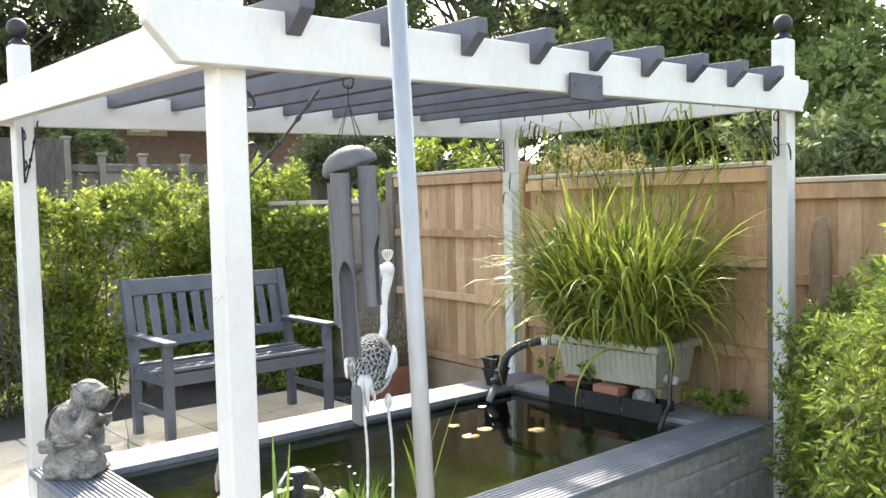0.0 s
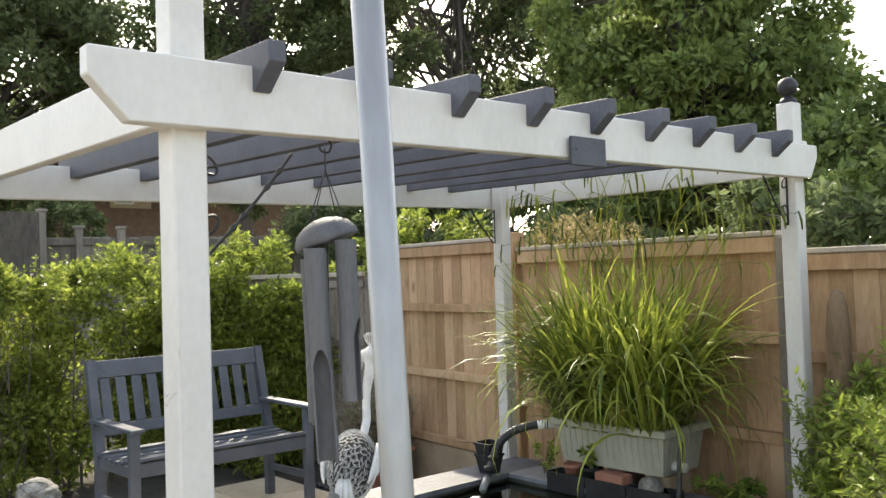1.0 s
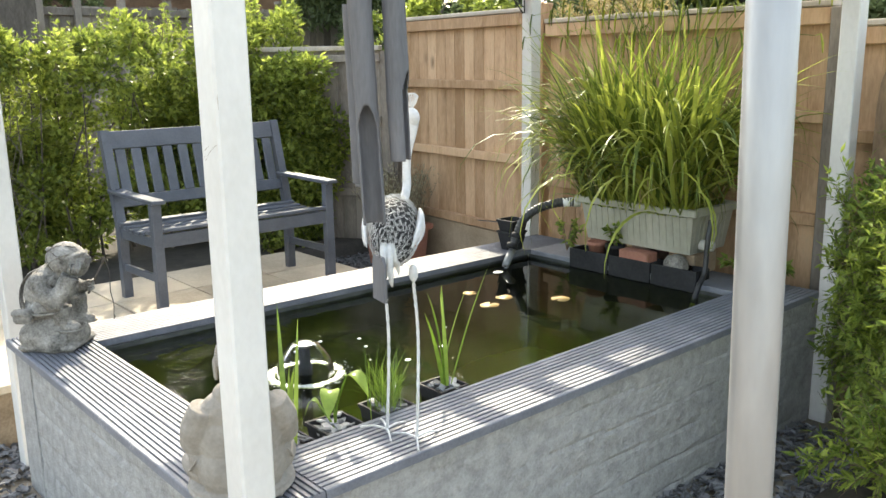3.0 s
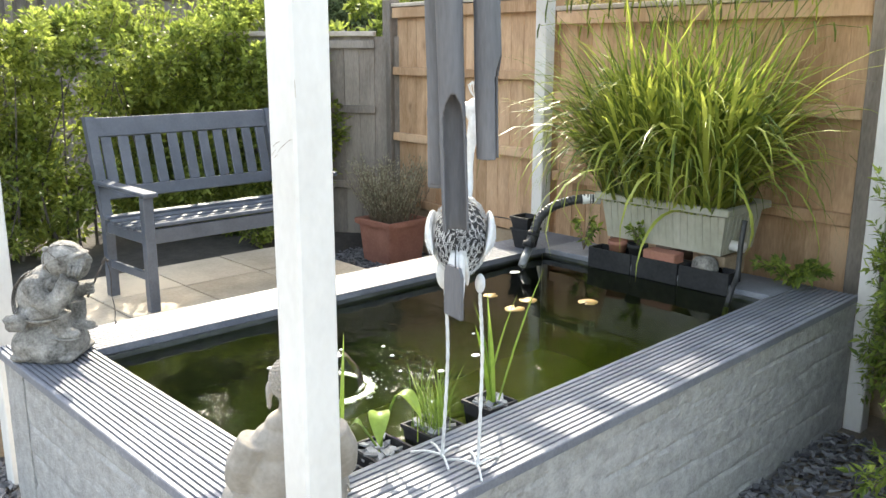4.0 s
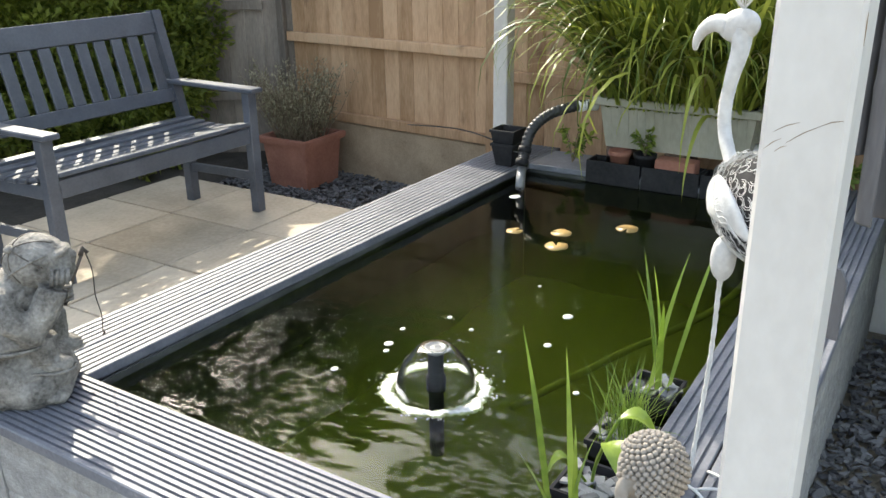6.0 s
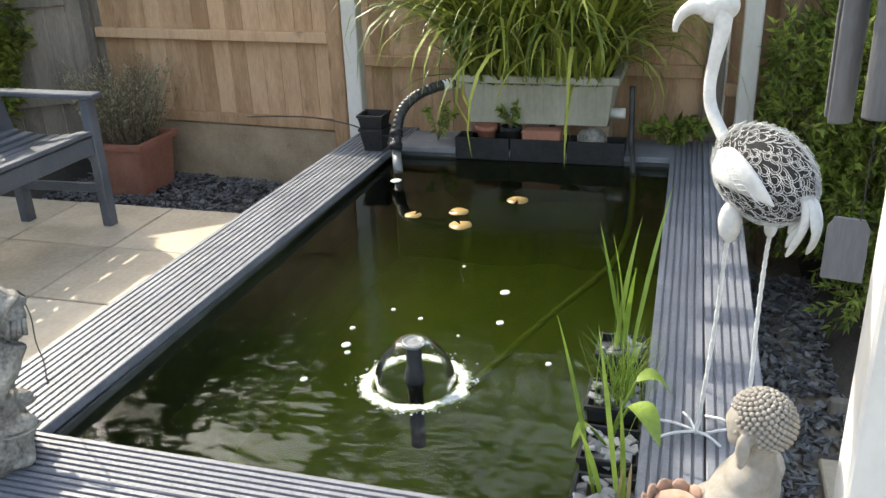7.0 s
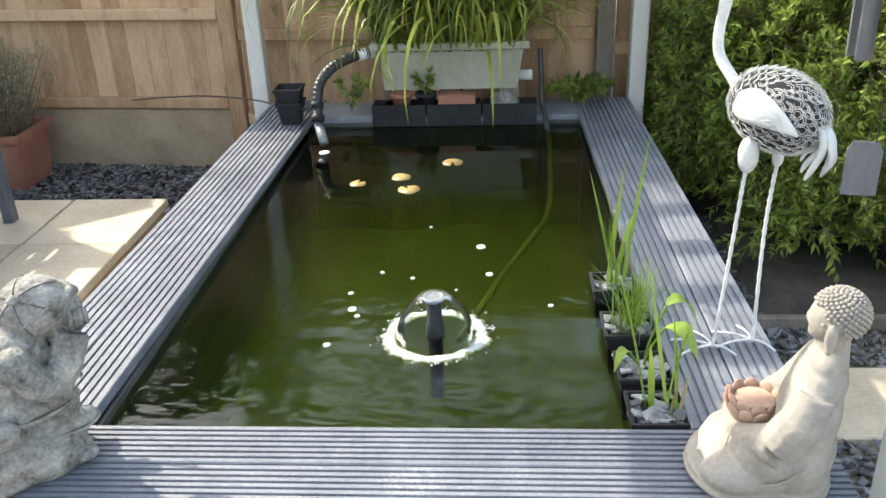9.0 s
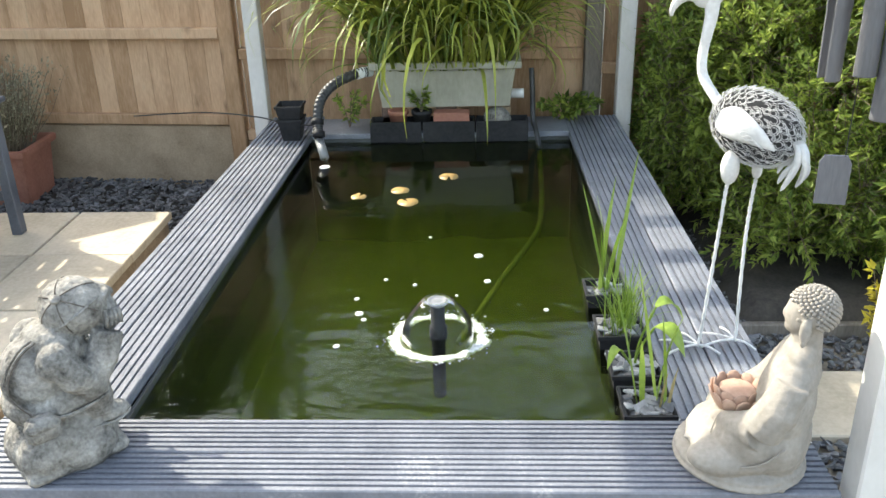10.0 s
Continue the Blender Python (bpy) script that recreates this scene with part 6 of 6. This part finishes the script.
def flamingo():
    b = bmesh.new()
    c = V3((0.312, -0.187, 1.118))
    F = V3((0.73, 0.68, 0)).normalized()
    S = V3((-F.y, F.x, 0))
    U = V3((0, 0, 1))
    A3 = (0.114, 0.062, 0.086)
    TILT = -10

    def at(u, s, z):
        return c + F * u + S * s + U * z
    M = Matrix(((F.x, S.x, 0, c.x), (F.y, S.y, 0, c.y), (0, 0, 1, c.z), (0, 0, 0, 1)))

    def mark(k0, idx):
        b.faces.ensure_lookup_table()
        for f in b.faces[k0:]:
            f.material_index = idx
    # dark stuffed body
    m = M @ Matrix.LocRotScale(V3((0, 0, 0)), Euler((0, radians(TILT), 0)), V3(A3))
    bmesh.ops.create_uvsphere(b, u_segments=28, v_segments=18, radius=1, matrix=m)
    mark(0, 1)
    k0 = len(b.faces)
    # scales of thin nested wire loops over the body
    r = np.random.default_rng(8)
    n = 330
    for k in range(n):
        zz = 1 - 2 * (k + 0.5) / n
        a = k * 2.39996 + r.normal(0, 0.05)
        rr = math.sqrt(1 - zz * zz)
        d = V3((zz, rr * math.cos(a), rr * math.sin(a)))
        p = Euler((0, radians(TILT), 0)).to_matrix() @ V3((d.x * A3[0], d.y * A3[1], d.z * A3[2]))
        nn = V3((d.x / A3[0], d.y / A3[1], d.z / A3[2])).normalized()
        back = V3((-1, r.normal(0, 0.35), -0.25 + r.normal(0, 0.5)))
        t1 = (back - nn * back.dot(nn)).normalized()
        t2 = nn.cross(t1)
        L, Wd = r.uniform(0.011, 0.018), r.uniform(0.008, 0.013)
        for nest in (1.0, 0.62):
            pts = []
            for q in range(8):
                ang = radians(-125 + 250 * q / 7)
                w = p + t1 * L * nest * math.cos(ang) + t2 * Wd * nest * math.sin(ang) + nn * (0.002 + 0.006 * nest * (1 + math.cos(ang)) / 2)
                pts.append(M @ w)
            tube(b, pts, 0.0007, 3, False)
    # white beaten-metal wings
    for s in (-1, 1):
        ax = V3((-0.93, 0, -0.37))
        up = V3((-0.37, 0, 0.93))
        o = V3((0.070, 0.064 * s, 0.026))
        rows = []
        L = 0.165

        def spine(u):
            return o + ax * L * u + up * (0.020 * math.sin(u * 2.6)) + V3((0, s * (0.014 * math.sin(u * math.pi) - 0.004), 0))
        for q in range(17):
            u = q / 16
            wd = 0.041 * (math.sin(math.pi * min(0.5, 0.10 + u * 1.5)) ** 0.8 if u < 0.27 else 1 - 0.93 * ((u - 0.27) / 0.73) ** 1.5)
            th = 0.011 * math.sin(math.pi * (0.08 + 0.88 * u))
            rows.append([b.verts.new(M @ (spine(u) + up * wd * math.cos(g) + V3((0, s * th * math.sin(g), 0)))) for g in (2 * math.pi * k / 16 for k in range(16))])
        for A, B in zip(rows, rows[1:]):
            for k in range(16):
                b.faces.new((A[k], A[(k + 1) % 16], B[(k + 1) % 16], B[k]))
        b.faces.new(rows[0])
        b.faces.new(rows[-1])
        for q in range(6):
            pts = []
            for k in range(7):
                u = 0.12 + 0.11 * q + 0.30 * k / 6
                h = 0.024 - 0.010 * q + 0.012 * math.sin(k * 1.2 + q) - 0.016 * k / 6
                u = min(u, 0.90)
                h = max(-0.030, min(0.030, h)) * (1 - 0.6 * u)
                th = 0.0105 * math.sin(math.pi * (0.08 + 0.88 * u))
                pts.append(M @ (spine(u) + up * h + V3((0, s * th, 0))))
            tube(b, pts, [0.0004, 0.0009, 0.0012, 0.0013, 0.0012, 0.0009, 0.0004], 5)
    # tail: broad plumes sweeping back, then down and forward
    for q in range(5):
        sd = ((q * 2) % 5 - 2) * 0.007
        tu, tz = ((-0.060, -0.104), (-0.074, -0.122), (-0.094, -0.130), (-0.114, -0.124), (-0.132, -0.104))[q]
        g = q / 4
        line = catmull([at(-0.086, sd * 0.6, -0.004), at(-0.110 - 0.012 * g, sd * 0.9, -0.022), at(-0.106 - 0.034 * g, sd * 1.2, -0.058), at(tu - 0.012, sd * 1.3, tz + 0.026), at(tu, sd * 1.4, tz)], 4)
        tube(b, line, [0.0088 * math.sin(math.pi * (0.10 + 0.86 * i / (len(line) - 1))) ** 0.7 for i in range(len(line))], 8)
    # neck, head, beak
    neck = catmull([(0.380, -0.126, 1.140), (0.406, -0.109, 1.168), (0.440, -0.084, 1.212), (0.446, -0.078, 1.258), (0.446, -0.084, 1.312), (0.452, -0.092, 1.360), (0.460, -0.092, 1.398)], 12)
    m_ = len(neck) - 1
    rad = [0.0135 - 0.0015 * math.sin(math.pi * i / m_) + 0.0065 * max(0.0, i / m_ - 0.60) / 0.40 + (0.0006 if i % 2 and 0.25 < i / m_ < 0.6 else 0) for i in range(m_ + 1)]
    tube(b, neck, rad, 16)
    H0 = V3((0.461, -0.088, 1.404))
    hd = V3((0.24, 0.97, 0)).normalized()
    mh = Matrix.Translation(H0 + hd * 0.004) @ Matrix.Rotation(math.atan2(hd.y, hd.x), 4, 'Z') @ Matrix.Rotation(radians(14), 4, 'Y') @ Matrix.Diagonal((0.040, 0.020, 0.030, 1))
    bmesh.ops.create_uvsphere(b, u_segments=18, v_segments=12, radius=1, matrix=mh)
    bk = catmull([H0 + hd * 0.024 - U * 0.002, H0 + hd * 0.050 + U * 0.002, H0 + hd * 0.072 - U * 0.010, H0 + hd * 0.086 - U * 0.030, H0 + hd * 0.089 - U * 0.050], 4)
    tube(b, bk, [0.0185 - 0.0145 * (i / (len(bk) - 1)) ** 1.3 for i in range(len(bk))], 10)
    # wire crest
    for k in range(16):
        a = 6.2832 * k / 16
        o = H0 + U * 0.026
        tube(b, [o, o + V3((0.014 * math.cos(a), 0.014 * math.sin(a), 0.018)), o + V3((0.020 * math.cos(a), 0.020 * math.sin(a), 0.036)), o + V3((0.010 * math.cos(a + 0.5), 0.010 * math.sin(a + 0.5), 0.044))], 0.0012, 4, False)
    # thigh pods, twisted legs, feet
    for top, knee, foot, d, pr in (((0.310, -0.136, 1.036), (0.326, -0.122, 0.80), (0.325, -0.091, 0.512), 0.25, 0.023), ((0.352, -0.216, 1.016), (0.366, -0.206, 0.80), (0.352, -0.196, 0.512), 0.1, 0.013)):
        T, K, Q = V3(top), V3(knee), V3(foot)
        pod = Matrix.Translation(T + V3((0, 0, -0.016))) @ Matrix.Diagonal((pr, pr, pr * 1.9, 1))
        bmesh.ops.create_uvsphere(b, u_segments=14, v_segments=10, radius=1, matrix=pod)
        leg = catmull([T - V3((0, 0, 0.04)), K, Q], 44)
        for ph in (0, math.pi):
            tw = []
            for i, p in enumerate(leg):
                a = i * 0.55 + ph
                tw.append(p + V3((math.cos(a), math.sin(a), 0)) * 0.0014)
            tube(b, tw, 0.0038, 5)
        for a, L in ((0.05, 0.095), (0.85, 0.105), (1.65, 0.095), (4.0, 0.060)):
            a = a + d
            e = Q + V3((math.cos(a) * L, math.sin(a) * L, -0.008))
            tube(b, catmull([Q + V3((0, 0, 0.006)), Q.lerp(e, 0.45) + V3((0, 0, 0.010)), Q.lerp(e, 0.85) + V3((0, 0, 0.004)), e], 3), 0.0033, 6)
    mark(k0, 0)
    for v in b.verts:
        v.co.y += 0.018 * min(1.0, max(0.0, (v.co.z - 0.55) / 0.4))
        v.co.z -= 0.003 * min(1.0, max(0.0, (v.co.z - 0.55) / 0.4))
    zmin = min(v.co.z for v in b.verts)
    for v in b.verts:
        if v.co.z < 0.56:
            v.co.z += (H - zmin) * (0.56 - v.co.z) / (0.56 - zmin)
    b.transform(Matrix.Translation((-0.028, -0.052, -0.006)) @ Matrix.Diagonal((1, 1, 1.012, 1)))
    return solo("flamingo_ornament", b, [white_metal, dark_core], (0.307, -0.202, H), "white metal flamingo ornament with looped wire plumage", "ornament", smooth=True)


flamingo()

# ---------------------------------------------------------------- bamboo wind chime
ch = V3((0.120, -0.372, 1.75))
chime = thing("wind_chime", ch, "large grey bamboo wind chime hanging from the front beam", "wind chime")
bm = bmesh.new()
lathe(bm, (0, 0, 0), [(0.080, -0.006), (0.084, 0.0), (0.083, 0.012), (0.070, 0.034), (0.046, 0.050), (0.020, 0.058), (0.003, 0.060)], 24)
lathe(bm, (0, 0, -0.0015), [(0.079, -0.004), (0.002, 0.004)], 24)
bm.transform(Matrix.Translation(ch + V3((0, 0, -0.004))) @ Matrix.Rotation(radians(19), 4, V3((-0.62, -0.78, 0)).normalized()))
part("dome", bm, bamboo_grey, chime, "domed grey coconut-shell top", True)
bm = bmesh.new()
tube(bm, [ch + V3((0, 0, 0.235)), ch + V3((0, 0, 0.18))], 0.0022, 5)
for a in (0.4, 2.0, 3.5, 5.1):
    tube(bm, [ch + V3((0, 0, 0.18)), ch + V3((0.055 * math.cos(a), 0.055 * math.sin(a), 0.045))], 0.0014, 4)
part("cord", bm, iron, chime, "thin hanging cords")
bm = bmesh.new()
tube(bm, catmull([ch + V3((0.0, 0.0, 0.262)), ch + V3((0.02, 0, 0.25)), ch + V3((0.012, 0, 0.226)), ch + V3((-0.012, 0, 0.228)), ch + V3((-0.016, 0, 0.245))], 5), 0.003, 6)
part("hook", bm, iron, chime, "", True)


def bamboo(x, y, top, bottom, arch, face, sway=(0, 0), rad=0.027):
    """A hollow bamboo tube, hanging a little askew, its lower front cut away from an arch downwards."""
    b = bmesh.new()
    n, rows = 56, 110
    zs = [top + (bottom - top) * i / rows for i in range(rows + 1)]
    inner, outer = [], []
    for z in zs:
        inner.append([])
        outer.append([])
        u = (z - bottom) / (top - bottom)
        xo, yo = x + sway[0] * u, y + sway[1] * u
        R_ = rad * (1 + 0.05 * math.exp(-((u - 0.35) / 0.02) ** 2) + 0.02 * math.sin(u * 7 + x * 90))
        for k in range(n):
            a = 6.2832 * k / n
            outer[-1].append(b.verts.new((xo + R_ * math.cos(a), yo + R_ * math.sin(a), z)))
            inner[-1].append(b.verts.new((xo + (R_ - 0.004) * math.cos(a), yo + (R_ - 0.004) * math.sin(a), z)))

    def kept(i, k):
        a = (6.2832 * (k + 0.5) / n - face + math.pi) % 6.2832 - math.pi
        z = (zs[i] + zs[i + 1]) / 2
        cut = 1.0 * min(1.0, math.sqrt(max(0.0, (arch - z) / 0.05)))
        return abs(a) > cut or z > arch
    for i in range(rows):
        for k in range(n):
            j = (k + 1) % n
            if not kept(i, k):
                continue
            b.faces.new((outer[i][k], outer[i + 1][k], outer[i + 1][j], outer[i][j]))
            b.faces.new((inner[i][k], inner[i][j], inner[i + 1][j], inner[i + 1][k]))
            if not kept(i, (k - 1) % n):
                b.faces.new((outer[i][k], inner[i][k], inner[i + 1][k], outer[i + 1][k]))
            if not kept(i, j):
                b.faces.new((outer[i][j], outer[i + 1][j], inner[i + 1][j], inner[i][j]))
            if i == 0:
                b.faces.new((outer[0][k], outer[0][j], inner[0][j], inner[0][k]))
            if i == rows - 1 or not kept(i + 1, k):
                b.faces.new((outer[i + 1][k], inner[i + 1][k], inner[i + 1][j], outer[i + 1][j]))
    bmesh.ops.delete(b, geom=[v for v in b.verts if not v.link_faces], context='VERTS')
    tb = part("tube", b, bamboo_grey, chime, "grey bamboo tube cut away towards its end", True)
    b = bmesh.new()
    xo, yo = x + sway[0], y + sway[1]
    for s in (-1, 1):
        tube(b, [(xo + s * 0.02, yo, top - 0.012), (ch.x + (xo - ch.x) * 0.6, ch.y + (yo - ch.y) * 0.6, ch.z - 0.005)], 0.0012, 4)
    part("string", b, iron, tb)


bamboo(0.076, -0.418, 1.725, 1.195, 1.474, -2.25, (-0.022, 0.004))
bamboo(0.128, -0.462, 1.745, 1.345, 1.55, -0.95, (-0.008, 0.010))
bamboo(0.088, -0.364, 1.700, 1.288, 1.56, 1.0, (-0.008, 0.006))
bamboo(0.132, -0.310, 1.722, 1.270, 1.53, 1.55)
bm = bmesh.new()
tube(bm, [ch, (ch.x, ch.y, 1.10)], 0.0013, 4)
part("sail_cord", bm, iron, chime)
bm = bmesh.new()
ol = [(-0.034, 0.985), (0.034, 0.985), (0.034, 1.082), (0.024, 1.100), (-0.024, 1.100), (-0.034, 1.082)]
prism(bm, ol, 1, -0.004, 0.004)
bm.transform(Matrix.Translation((ch.x + 0.01, ch.y + 0.015, 0)) @ Matrix.Rotation(radians(-102), 4, 'Z'))
part("sail", bm, bamboo_grey, chime, "flat grey wooden wind catcher with clipped corners")
